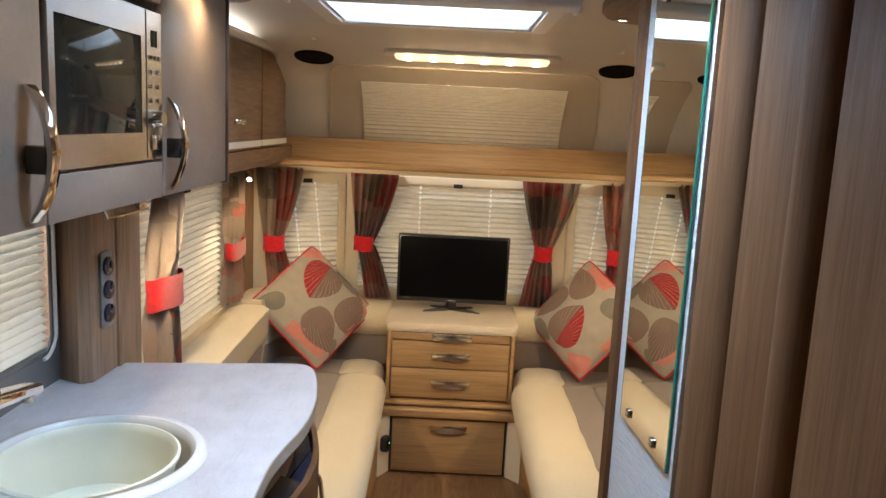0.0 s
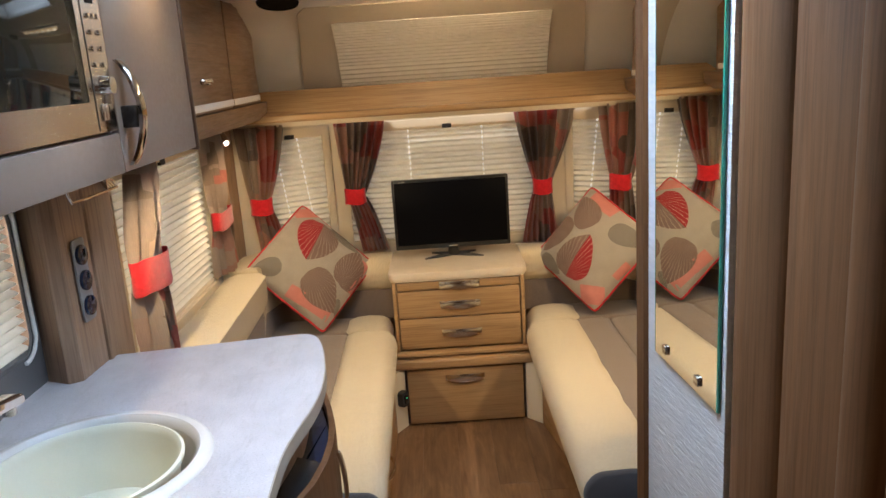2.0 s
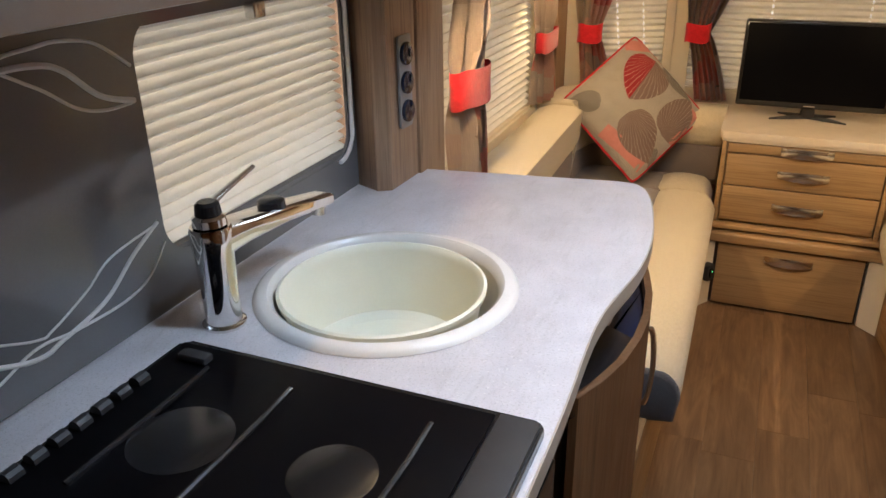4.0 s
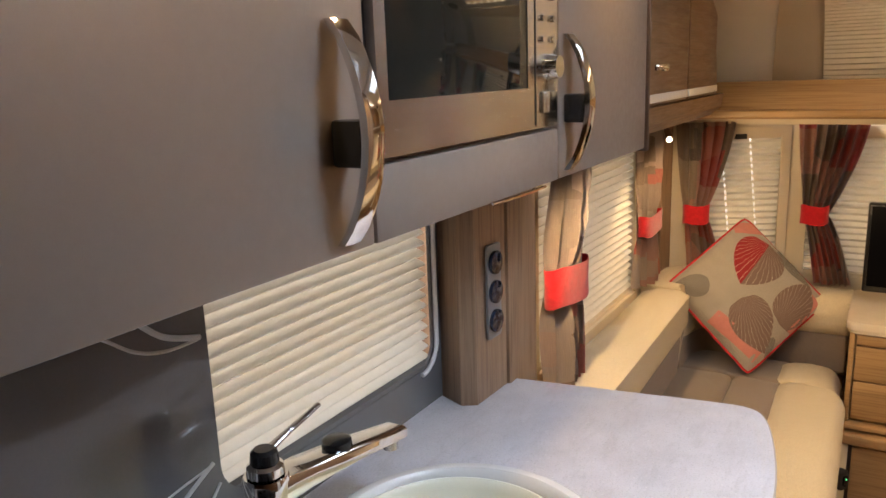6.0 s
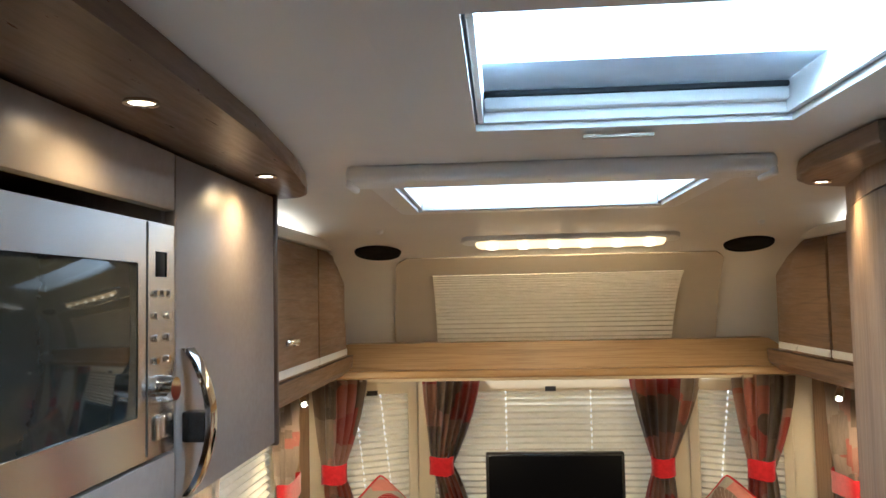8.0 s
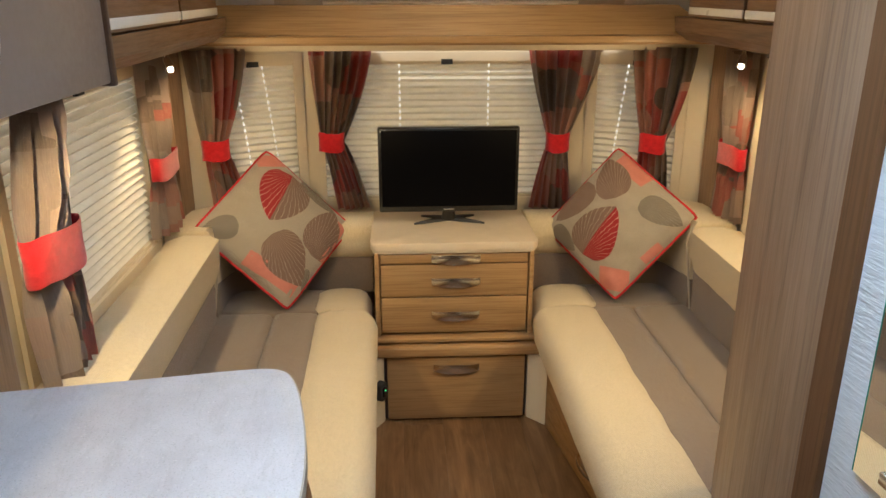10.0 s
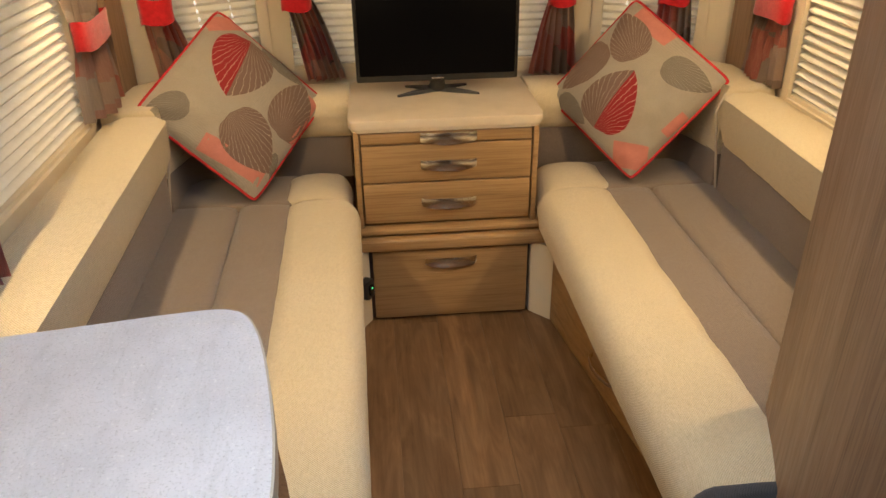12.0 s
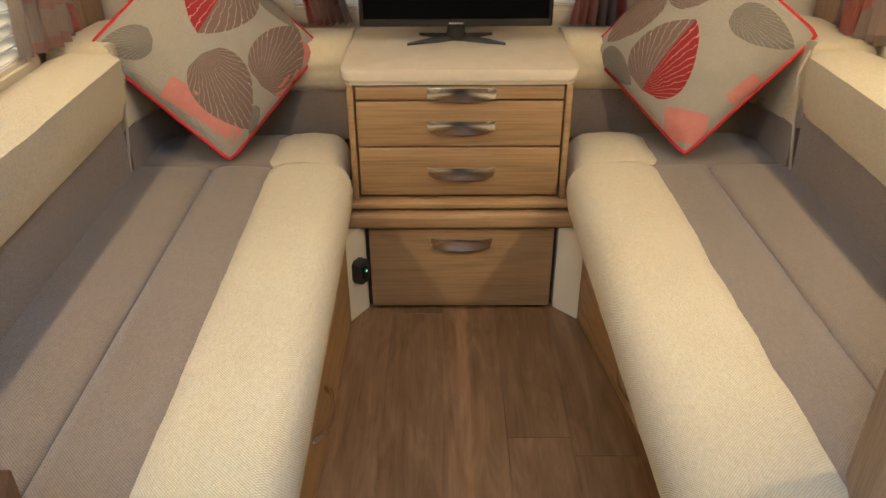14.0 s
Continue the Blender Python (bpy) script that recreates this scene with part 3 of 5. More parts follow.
# rooflights
for name, (x0, x1, y0, y1), lift, words in (("rear", REAR, 0.15, "square opening rooflight with a clear dome"), ("front", FORE, 0.13, "wide front rooflight with a bright dome")):
    rl = thing("rooflight", ((x0 + x1) / 2, (y0 + y1) / 2, TOP), words, "rooflight", "rooflights")
    for q in ((x0 + 0.003, x0 + 0.010, y0 + 0.003, y1 - 0.003), (x1 - 0.010, x1 - 0.003, y0 + 0.003, y1 - 0.003), (x0 + 0.010, x1 - 0.010, y0 + 0.003, y0 + 0.010), (x0 + 0.010, x1 - 0.010, y1 - 0.010, y1 - 0.003)):
        part("reveal", box(*q, TOP - 0.003, TOP + lift - 0.001, 0.001), WHITE, rl, "white plastic reveal", smooth=0)
    part("dome", box(x0 - 0.01, x1 + 0.01, y0 - 0.01, y1 + 0.01, TOP + lift, TOP + lift + 0.01, 0.004), SKYGLOW, rl, "sky seen through the dome")
    m = 0.045 if name == "front" else 0.075
    rim_xy = rounded(x0 - m, x1 + m, y0 - (0.10 if name == "front" else 0.12), y1 + 0.05, 0.03 if name == "front" else 0.06)[:-1]
    ring = pierced(rim_xy, [(x0, y0), (x1, y0), (x1, y1), (x0, y1)], lambda u, v, w: (u, v, TOP - w), 0.002, 0.011)
    part("frame", ring, WHITE if name == "front" else ROOF, rl, "moulded rooflight frame")
    if name == "rear":
        part("fly_screen_bar", box(x0 + 0.011, x1 - 0.011, y1 - 0.026, y1 - 0.011, TOP + 0.010, TOP + 0.026, 0.004), WHITE, rl, "white screen cassette bar")
        # Panel added across the opening to give the front reveal its shade.
        part("screen", box(x0 + 0.011, x1 - 0.011, y1 - 0.135, y1 - 0.012, TOP + 0.034, TOP + 0.038, 0.001), REVEALSHADE, rl, "added pale blue-grey panel for the shaded front reveal")
        part("seal", box(x0 + 0.011, x1 - 0.011, y1 - 0.024, y1 - 0.011, TOP + 0.027, TOP + 0.033, 0), RUBBER, rl)
        part("vent_grille", box(-0.09, 0.0, y1 + 0.022, y1 + 0.036, TOP - 0.019, TOP - 0.015, 0.001), TAUPE, rl)
        for k in range(2):
            part("stay", tube([(x1 - 0.022, 1.36 + 0.1 * k, TOP + 0.05), (x1 - 0.03, 1.45 + 0.1 * k, TOP + 0.10), (x1 - 0.02, 1.55 + 0.1 * k, TOP + 0.125)], 0.006, 8), WHITE, rl)
    else:
        part("front_rail", box(x0 - m - 0.012, x1 + m + 0.012, y0 - 0.195, y0 - 0.104, TOP - 0.028, TOP + 0.002, 0.012, 5), WHITE, rl, "rounded white rail moulding")
        part("rail_lip", box(x0 + 0.011, x1 - 0.011, y1 - 0.022, y1 - 0.011, TOP - 0.010, TOP + 0.02, 0.003), WHITE, rl)
        for s in (-1, 1):
            part("rail_end", box((x0 + x1) / 2 + s * 0.343 - 0.006, (x0 + x1) / 2 + s * 0.343 + 0.006, y0 - 0.192, y0 - 0.12, TOP - 0.037, TOP - 0.02, 0.005, 3), WHITE, rl, "small white end cap")

# ---- windows, blinds ----


def pleats(to3d, u0, u1, v0, v1, cords=(), pitch=0.0245, depth=0.021):
    """Rounded pleats that bulge into the room, pierced once a pleat for each cord."""
    bm = bmesh.new()
    count = int((v1 - v0) / pitch)
    cuts = (0.0, 0.10, 0.25, 0.5, 0.75, 0.90)
    rows = []
    for i in range(count * 6 + 1):
        f = cuts[i % 6]
        v = v0 + (v1 - v0) * (i // 6 + f) / count
        g = (v1 - v) / (v1 - v0)
        us = [u0]
        for a, b in cords:
            c = a + (b - a) * g
            us += [c - 0.0022, c + 0.0022]
        us.append(u1)
        rows.append([bm.verts.new(to3d(u, v, depth * (1 - math.sin(math.pi * f)))) for u in us])
    for i, (a, b) in enumerate(zip(rows, rows[1:])):
        for k in range(len(a) - 1):
            if k % 2 and i % 6 in (2, 3):
                continue
            bm.faces.new((a[k], a[k + 1], b[k + 1], b[k]))
    return bm


def blind_window(to3d, hole, number, cords=(), pitch=0.0245, inset=0.012, framed=True, words="cream pleated blind closed over a caravan window", frame_mat=None, latch=True):
    """A window: frame, outer pane, pleated blind, cords and catch. to3d's w points outwards."""
    u0, u1, v0, v1 = hole
    frame_mat = frame_mat or CREAMPL
    wd = tagged(new("window_%d" % number), "caravan window with a closed cream pleated blind", "window", kind="structure")
    wd.location = to3d((u0 + u1) / 2, v0, 0)
    if framed:
        part("window_frame", holed(lambda u, v, w: to3d(u, v, w - 0.012), u0 - 0.022, u1 + 0.022, v0 - 0.022, v1 + 0.022, [(u0 + inset, u1 - inset, v0 + inset, v1 - inset)], 0.012),
         frame_mat, wd, smooth=0)
    pane = part("pane", holed(lambda u, v, w: to3d(u, v, w + 0.032), u0, u1, v0, v1, [], 0.004), GLASS, wd, smooth=0)
    pane.visible_shadow = False
    bl = thing("pleated_blind", to3d((u0 + u1) / 2, v0, 0.01), words, "blind", "pleated window blinds")
    part("cloth", pleats(lambda u, v, w: to3d(u, v, 0.006 + w), u0 + 0.001, u1 - 0.001, v0 + inset + 0.006, v1 - inset - 0.006, cords, pitch), BLIND, bl, smooth=55)
    part("top_rail", holed(lambda u, v, w: to3d(u, v, w - 0.002), u0 + inset, u1 - inset, v1 - inset - 0.011, v1 - inset, [], 0.016), frame_mat, bl, smooth=0)
    part("bottom_rail", holed(lambda u, v, w: to3d(u, v, w - 0.002), u0 + inset, u1 - inset, v0 + inset, v0 + inset + 0.011, [], 0.016), frame_mat, bl, smooth=0)
    for a, b in cords:
        part("cord", tube([to3d(a, v1 - 0.03, 0.0042), to3d(b, v0 + 0.03, 0.0042)], 0.0007, 6), WHITE, bl, "white blind cord")
    if latch:
        c = (u0 + u1) / 2
        part("catch", holed(lambda u, v, w: to3d(u, v, w - 0.014), c - 0.022, c + 0.022, v1 - 0.024, v1 - 0.004, [], 0.013), MATT, bl, "small dark blind catch", smooth=0)
    return wd


blind_window(lambda u, v, w: (u, FRONT - 0.004 + w, v), FWIN, 1, [(-0.186, -0.186), (0.166, 0.166)])
for s, num in ((-1, 2), (1, 3)):
    place = corner(s)
    blind_window(lambda u, v, w: place(u, v, w - 0.004), (0.03, 0.37, 0.76, 1.335), num, [(0.16, 0.10), (0.27, 0.21)])
blind_window(lambda u, v, w: (-HALF + 0.004 - w, u, v), LWIN, 4)
blind_window(lambda u, v, w: (HALF - 0.004 + w, u, v), RWIN, 5)
blind_window(lambda u, v, w: (-0.934 - w, u, v), KWIN, 6, pitch=0.0195, inset=0.001, framed=False, words="white backlit pleated blind closed over the kitchen window", frame_mat=GREYPANEL, latch=False)

solo("backdrop", box(-2.6, 2.6, 4.90, 4.93, -0.6, 2.8, 0), OUTSIDE, "plain bright daylight outside the front windows", "backdrop", "structure", smooth=0)

# ---- front shelf and lockers ----
sh = thing("front_shelf", (0, 3.66, 1.39), "long light oak shelf board under the front roof window", "shelf")
part("fascia", loft([[(-0.93, 3.585, 1.430), (0.92, 3.585, 1.430), (0.92, 3.62, 1.420), (-0.93, 3.62, 1.420)], [(-0.785, 3.615, 1.537), (0.772, 3.615, 1.537), (0.772, 3.75, 1.537), (-0.785, 3.75, 1.537)]]), OAK_X, sh, smooth=0)
part("lip", box(-0.93, 0.92, 3.566, 3.598, 1.413, 1.440, 0.006, 3), OAK_X, sh, "rounded lower lip")
part("underside", box(-0.93, 0.92, 3.60, 3.86, 1.407, 1.418, 0.003), OAK_X, sh)
part("light_rail", box(-0.95, 0.94, 3.80, 3.90, 1.374, 1.407, 0.004), CREAMPL, sh, "cream curtain rail cover")


def locker(s):
    lk = thing("overhead_locker", (s * 0.87, 2.9, 1.45), "dark walnut overhead locker above the settee window", "cabinet", "lounge lockers")
    X = s * 0.75
    y0 = 2.14 if s < 0 else 2.44
    part("body", box(s * 0.765, s * 0.998, 2.12 if s < 0 else 2.42, 3.50, 1.47, 1.876, 0.004), LOCKER, lk)
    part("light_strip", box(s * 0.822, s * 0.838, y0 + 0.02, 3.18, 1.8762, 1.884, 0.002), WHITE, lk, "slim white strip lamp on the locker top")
    door = part("door", box(X - s * 0.001, s * 0.768, y0, 3.03, 1.505, 1.865, 0.006), LOCKER, lk)
    part("white_band", box(X - s * 0.003, X + s * 0.002, y0, 3.03, 1.512, 1.534, 0.002), WHITE, lk, "pale inlay strip")
    bow_handle(door, (X - s * 0.001, 2.67, 1.60), (X - s * 0.001, 2.77, 1.60), (-s, 0, 0), 0.018, 0.009, label="small chrome handle")
    flap = prism([(3.045, 1.505), (3.46, 1.505), (3.44, 1.60), (3.40, 1.69), (3.33, 1.78), (3.24, 1.855), (3.045, 1.865)], "x", X - s * 0.001, s * 0.768, 0.005)
    part("end_panel", flap, LOCKER, lk)
    part("white_band", box(X - s * 0.003, X + s * 0.002, 3.045, 3.45, 1.512, 1.534, 0.002), WHITE, lk, "pale inlay strip")
    part("lower_rail", loft([[(s * 0.752, y, 1.50), (s * 0.757, y, 1.455), (s * 0.79, y, 1.425), (s * 0.998, y, 1.42), (s * 0.998, y, 1.50)] for y in (y0, 3.0, 3.585)]), LOCKER, lk, "walnut lower rail", smooth=30)
    part("top_trim", box(s * 0.742, s * 0.79, y0, 3.22, 1.868, 1.90, 0.008), ROOF, lk, "pale top trim")
    rl = thing("reading_lamp", (s * 0.862, 3.262, 1.40), "small chrome reading spot under the locker", "lamp", "reading lamps")
    part("stem", tube([(s * 0.872, 3.28, 1.425), (s * 0.868, 3.272, 1.40), (s * 0.862, 3.262, 1.385)], 0.006, 10), CHROME, rl)
    part("head", tube([(s * 0.872, 3.282, 1.395), (s * 0.862, 3.262, 1.383), (s * 0.852, 3.246, 1.366)], [0.010, 0.014, 0.015], 14), CHROME, rl)
    part("lens", tube([(s * 0.8518, 3.2455, 1.3656), (s * 0.8505, 3.243, 1.3635)], 0.0085, 14), SPOTGLOW, rl, "glowing warm lens")


locker(-1)
locker(1)

# ---- curtains ----


def curtain(to3d, c, top_z, low_z, w_top, w_tie, w_low, tie_z, tie_dx=0.0, low_dx=0.0, folds=6, depth=0.020, label="", seed=0, tie_h=0.075, mat=None):
    """A gathered curtain with a red tie band. to3d(u, v, w): along the wall, up, into the room.
    tie_dx and low_dx shift its middle at the band and at the hem."""
    ct = thing("curtain", to3d(c, low_z, 0.03), label or "red, pink and brown satin curtain held by a red band", "curtain", "tied curtains")
    bm = bmesh.new()
    uvl = bm.loops.layers.uv.new("UVMap")
    rng = random.Random(seed)
    ph = [rng.uniform(0, 6.28) for _ in range(6)]
    nu, nv = folds * 12, 44
    grid, uvs = [], {}
    for j in range(nv + 1):
        f = j / nv
        z = top_z + (low_z - top_z) * f
        if z > tie_z:
            g = ((top_z - z) / (top_z - tie_z)) ** 1.5
            w, mid = w_top + (w_tie - w_top) * g, tie_dx * g
        else:
            g = ((tie_z - z) / (tie_z - low_z)) ** 0.75
            w, mid = w_tie + (w_low - w_tie) * g, tie_dx + (low_dx - tie_dx) * g
        tight = w / w_top
        row = []
        for i in range(nu + 1):
            q = i / nu
            wave = 2 * math.pi * folds * (q + 0.035 * math.sin(5.1 * q + ph[4])) + ph[1] + 0.7 * math.sin(3.2 * f + ph[2] + 2.0 * q)
            u = c + mid + (q - 0.5) * w + 0.16 * w / folds * math.cos(wave) + 0.003 * math.sin(5 * f + ph[0] + 4 * q)
            ridge = math.sin(wave)
            ridge = math.copysign(abs(ridge) ** 0.7, ridge)
            d = 0.036 + depth * (0.6 + 0.4 * tight) * ridge * (0.75 + 0.25 * math.sin(7.0 * q + ph[5])) + 0.008 * math.sin(9 * q + 3 * f + ph[3]) - 0.016 * (2 * q - 1) ** 2
            pinch = 1 - 0.55 * math.exp(-((z - tie_z) / 0.07) ** 2)
            d = 0.030 + (d - 0.030) * pinch
            d += 0.0022 * math.sin(38 * f + 11 * q + ph[2]) * (1 - abs(2 * q - 1))
            vert = bm.verts.new(to3d(u, z, d))
            uvs[vert] = (q * 1.0 + seed * 0.37, f * 1.0 + seed * 0.61)
            row.append(vert)
        grid.append(row)
    for a, b in zip(grid, grid[1:]):
        for i in range(nu):
            face = bm.faces.new((a[i], a[i + 1], b[i + 1], b[i]))
            for lp in face.loops:
                lp[uvl].uv = uvs[lp.vert]
    bmesh.ops.solidify(bm, geom=bm.faces[:], thickness=0.0018)
    part("cloth", bm, mat or CURTAIN, ct, smooth=80)
    rings = []
    for z, k in ((-tie_h / 2, 1.0), (-tie_h / 2 + 0.006, 1.03), (0, 1.0), (tie_h / 2 - 0.006, 1.03), (tie_h / 2, 1.0)):
        ring = []
        for i in range(32):
            a = 2 * math.pi * i / 32
            ca, sa = math.cos(a), math.sin(a)
            u = c + tie_dx + (w_tie / 2 + 0.007) * k * math.copysign(abs(ca) ** 0.65, ca)
            ring.append(to3d(u, tie_z + z + 0.004 * math.sin(3 * a + ph[0]), 0.032 + (0.62 * depth + 0.010) * k * math.copysign(abs(sa) ** 0.7, sa)))
        rings.append(ring)
    part("tie_band", loft(rings, caps=False), RED, ct, "bright red felt tie band", smooth=60)
    return ct


def front_wall(u, v, w):
    return (u, FRONT - 0.035 - w, v)


curtain(front_wall, -0.414, 1.385, 0.745, 0.245, 0.085, 0.135, 1.022, -0.041, 0.035, 6, 0.034, seed=1)
curtain(front_wall, 0.46, 1.385, 0.735, 0.295, 0.078, 0.17, 1.012, -0.022, -0.035, 6, 0.034, seed=2)
for s in (-1, 1):
    fold = corner(s)
    curtain(lambda u, v, w: fold(u, v, -0.05 - w), 0.345 if s < 0 else 0.30, 1.385, 0.76, 0.225, 0.085, 0.14, 1.03, 0.035 if s < 0 else -0.015, -0.02 if s < 0 else -0.01, 5, 0.032, seed=3 + s)
for s in (-1, 1):
    curtain(lambda u, v, w: (s * (HALF - 0.012 - w * 0.9), u, v), 3.43 if s < 0 else 3.47, 1.392, 0.82, 0.28 if s < 0 else 0.23, 0.21 if s < 0 else 0.17, 0.27 if s < 0 else 0.22, 1.045, 0.005, 0.015, 6, 0.028, seed=6 if s < 0 else 7, mat=PALECURTAIN)
curtain(lambda u, v, w: (-HALF + 0.065 + w * 1.2 + 0.10 * (u - 2.42), u, v), 2.490, 1.405, 0.81, 0.135, 0.165, 0.165, 1.083, -0.048, -0.045, 5, 0.024, label="long pink and taupe satin curtain with a wide red band", seed=21, tie_h=0.10, mat=PALECURTAIN)

# brown uprights in the front corners
for s in (-1, 1):
    solo("trim", prism([(s * 0.965, 3.60), (s * 0.995, 3.60), (s * 0.995, 3.735), (s * 0.955, 3.715)], "z", 0.80, 1.40, 0.003), ELM_Z, "brown wooden corner upright", "trim", "structure")
    solo("window_sill", box(s * 0.955, s * 0.995, 2.40, 3.60, 0.74, 0.765, 0.006), CREAMPL, "cream ledge under the side window", "sill", "structure")

# ---- settees ----


def mirror_pts(points, s):
    return [(s * a, b) for a, b in points]


def sheared(bm, s, y_ref, slope):
    """Lean a long piece in plan: x shifts with y."""
    for v in bm.verts:
        v.co.x += s * slope * (v.co.y - y_ref)
    return bm


def padded(section, y0, y1, steps=40, end_round=0.03, seed=0.0, amp=0.0025):
    """A cushion with the given cross-section, rounded off at both ends, a little uneven."""
    cx = sum(p[0] for p in section) / len(section)
    cz = sum(p[1] for p in section) / len(section)
    rings = []
    ys = [y0, y0 + end_round * 0.3, y0 + end_round] + [y0 + end_round + (y1 - y0 - 2 * end_round) * i / steps for i in range(1, steps)] + [y1 - end_round, y1 - end_round * 0.3, y1]
    for y in ys:
        e = min(y - y0, y1 - y)
        k = 1.0 if e >= end_round else 1 - 0.10 * (1 - e / end_round) ** 2
        ring = []
        for x, z in section:
            d = noise.noise(Vector((x * 14 + seed, y * 9, z * 14))) * amp + noise.noise(Vector((x * 40 + seed, y * 33, z * 40))) * amp * 0.35
            ring.append((cx + (x - cx) * k + d * 0.5, y, cz + (z - cz) * k + d))
        rings.append(ring)
    return loft(rings)


def settee(s):
    near = 2.16 if s < 0 else 2.19
    st = thing("settee", (s * 0.65, 2.9, 0), "long caravan settee with cream edge rolls and taupe seat", "settee", "lounge settees")
    if s < 0:
        plan = [(-0.309, 3.406), (-0.325, near - 0.15), (-0.995, near - 0.15), (-0.995, 3.95), (-0.309, 3.95)]
    else:
        plan = [(0.340, 3.412), (0.495, 2.42), (0.995, 2.42), (0.995, 3.95), (0.340, 3.95)]
    part("base", prism(plan, "z", FLOOR + 0.002, 0.37, 0.002), OAK_Y, st, "light oak settee base board", smooth=20)
    # knee roll
    sec = arc(0.325, 0.435, 0.062, 180, 90, 6, 0.068) + [(0.38, 0.508), (0.44, 0.505), (0.478, 0.492), (0.486, 0.47), (0.482, 0.40), (0.44, 0.372), (0.33, 0.362), (0.272, 0.372)]
    off, slope, wide = (0.003, 0.020, 1.0) if s < 0 else (0.020, -0.006, 1.09)
    sec = [(0.263 + (a - 0.263) * wide + off, b) for a, b in sec]
    roll = padded(mirror_pts(sec, s), near, 3.455, 60, 0.03, 1.3 + s, 0.0018)
    part("edge_roll", sheared(roll, s, 2.8, slope), CREAM, st, "cream woven front edge roll", smooth=60)
    part("end_cap", sheared(padded(mirror_pts([(a * 0.98 + 0.006, b * 0.985 + 0.004) for a, b in sec], s), near - 0.02, near + 0.012, 3, 0.012, 0.2), s, 2.8, slope), CHARCOAL, st, "charcoal cloth end", smooth=60)
    far = padded(mirror_pts([(0.305 + (a - 0.263 - off) * 0.93, b - 0.002) for a, b in sec], s), 3.462, 3.67, 8, 0.025, 4.2)
    part("corner_roll", far, CREAM, st, "cream corner end of the roll", smooth=60)
    for k, (a, b) in enumerate(((0.47, 0.630), (0.630, 0.86))):
        seat = [(a + 0.0004 + off, 0.385), (a + 0.0004 + off, 0.480), (a + 0.006 + off, 0.4925), (a + 0.03 + off, 0.497), (b - 0.03 + off, 0.499), (b - 0.006 + off, 0.4935), (b - 0.0004 + off, 0.484), (b - 0.0004 + off, 0.385)]
        part("seat_pad", sheared(padded(mirror_pts(seat, s), near + 0.01, 3.45, 30, 0.02, 7 + k), s, 2.8, slope), BROWN, st, "taupe woven seat pad", smooth=60)
    part("corner_pad", padded(mirror_pts([(0.46, 0.385), (0.46, 0.475), (0.48, 0.49), (0.88, 0.492), (0.90, 0.475), (0.90, 0.385)], s), 3.458, 3.69, 8, 0.02, 3.0), BROWN, st, "taupe corner seat pad", smooth=60)
    # side backrest: taupe lower band, cream upper roll
    lower = [(0.824, 0.47), (0.817, 0.655), (0.825, 0.668), (0.985, 0.66), (0.985, 0.47)]
    upper = [(0.808, 0.652), (0.790, 0.70), (0.787, 0.765), (0.785, 0.797), (0.815, 0.812), (0.90, 0.812), (0.955, 0.795), (0.965, 0.75), (0.965, 0.652)]
    y0, y1 = (2.14, 3.40) if s < 0 else (2.43, 3.40)
    bk = 0.0 if s < 0 else 0.022
    lower, upper = ([(min(a + bk, 0.99), b) for a, b in q] for q in (lower, upper))
    part("back_lower", sheared(padded(mirror_pts(lower, s), y0, y1, 24, 0.015, 9.0), s, 2.9, 0.018 if s < 0 else -0.01), BROWN, st, "taupe lower band of the backrest", smooth=50)
    part("back_upper", sheared(padded(mirror_pts(upper, s), y0, y1, 34, 0.025, 11.0), s, 2.9, 0.022 if s < 0 else 0.01), CREAM, st, "cream upper roll of the backrest", smooth=60)
    part("piping", tube([(s * 0.822, y1 + 0.004, 0.806), (s * 0.806, y1 + 0.005, 0.75), (s * 0.820, y1 + 0.005, 0.66), (s * 0.842, y1 + 0.005, 0.50)], 0.0038, 8), PIPING, st)
    # corner and front backrests
    cb = [(s * 0.832, 3.415), (s * 0.985, 3.415), (s * 0.985, 3.68), (s * 0.82, 3.84), (s * 0.62, 3.90), (s * 0.62, 3.745), (s * 0.77, 3.70), (s * 0.828, 3.62)]
    part("corner_back", prism(cb, "z", 0.60, 0.815, 0.02, 3), CREAM, st, "cream corner backrest", smooth=50)
    part("corner_back_lower", prism([(a * 1.005, b + 0.008) for a, b in cb], "z", 0.47, 0.615, 0.008), BROWN, st, smooth=50)
    fr = [(3.73, 0.60), (3.695, 0.64), (3.70, 0.71), (3.72, 0.742), (3.77, 0.752), (3.87, 0.747), (3.89, 0.71), (3.89, 0.60)]
    bm = loft([[(s * x, y + (0.0 if i else 0.01), z) for y, z in fr] for i, x in enumerate((0.298, 0.31, 0.36, 0.48, 0.62, 0.64))])
    part("front_back_upper", bm, CREAM, st, "cream front backrest beside the drawers", smooth=60)
    part("front_back_lower", box(min(s * 0.30, s * 0.66), max(s * 0.30, s * 0.66), 3.72, 3.89, 0.46, 0.612, 0.01, 3), BROWN, st, "taupe lower band")
    # bow handle on the base board
    if s > 0:
        bow_handle(st, (0.392, 3.08, 0.125), (0.416, 2.925, 0.125), (-0.99, -0.13, 0), 0.03, 0.010)
    else:
        bow_handle(st, (-0.314, 2.96, 0.165), (-0.317, 2.79, 0.165), (1, 0, 0), 0.03, 0.010)
    return st


settee(-1)
settee(1)

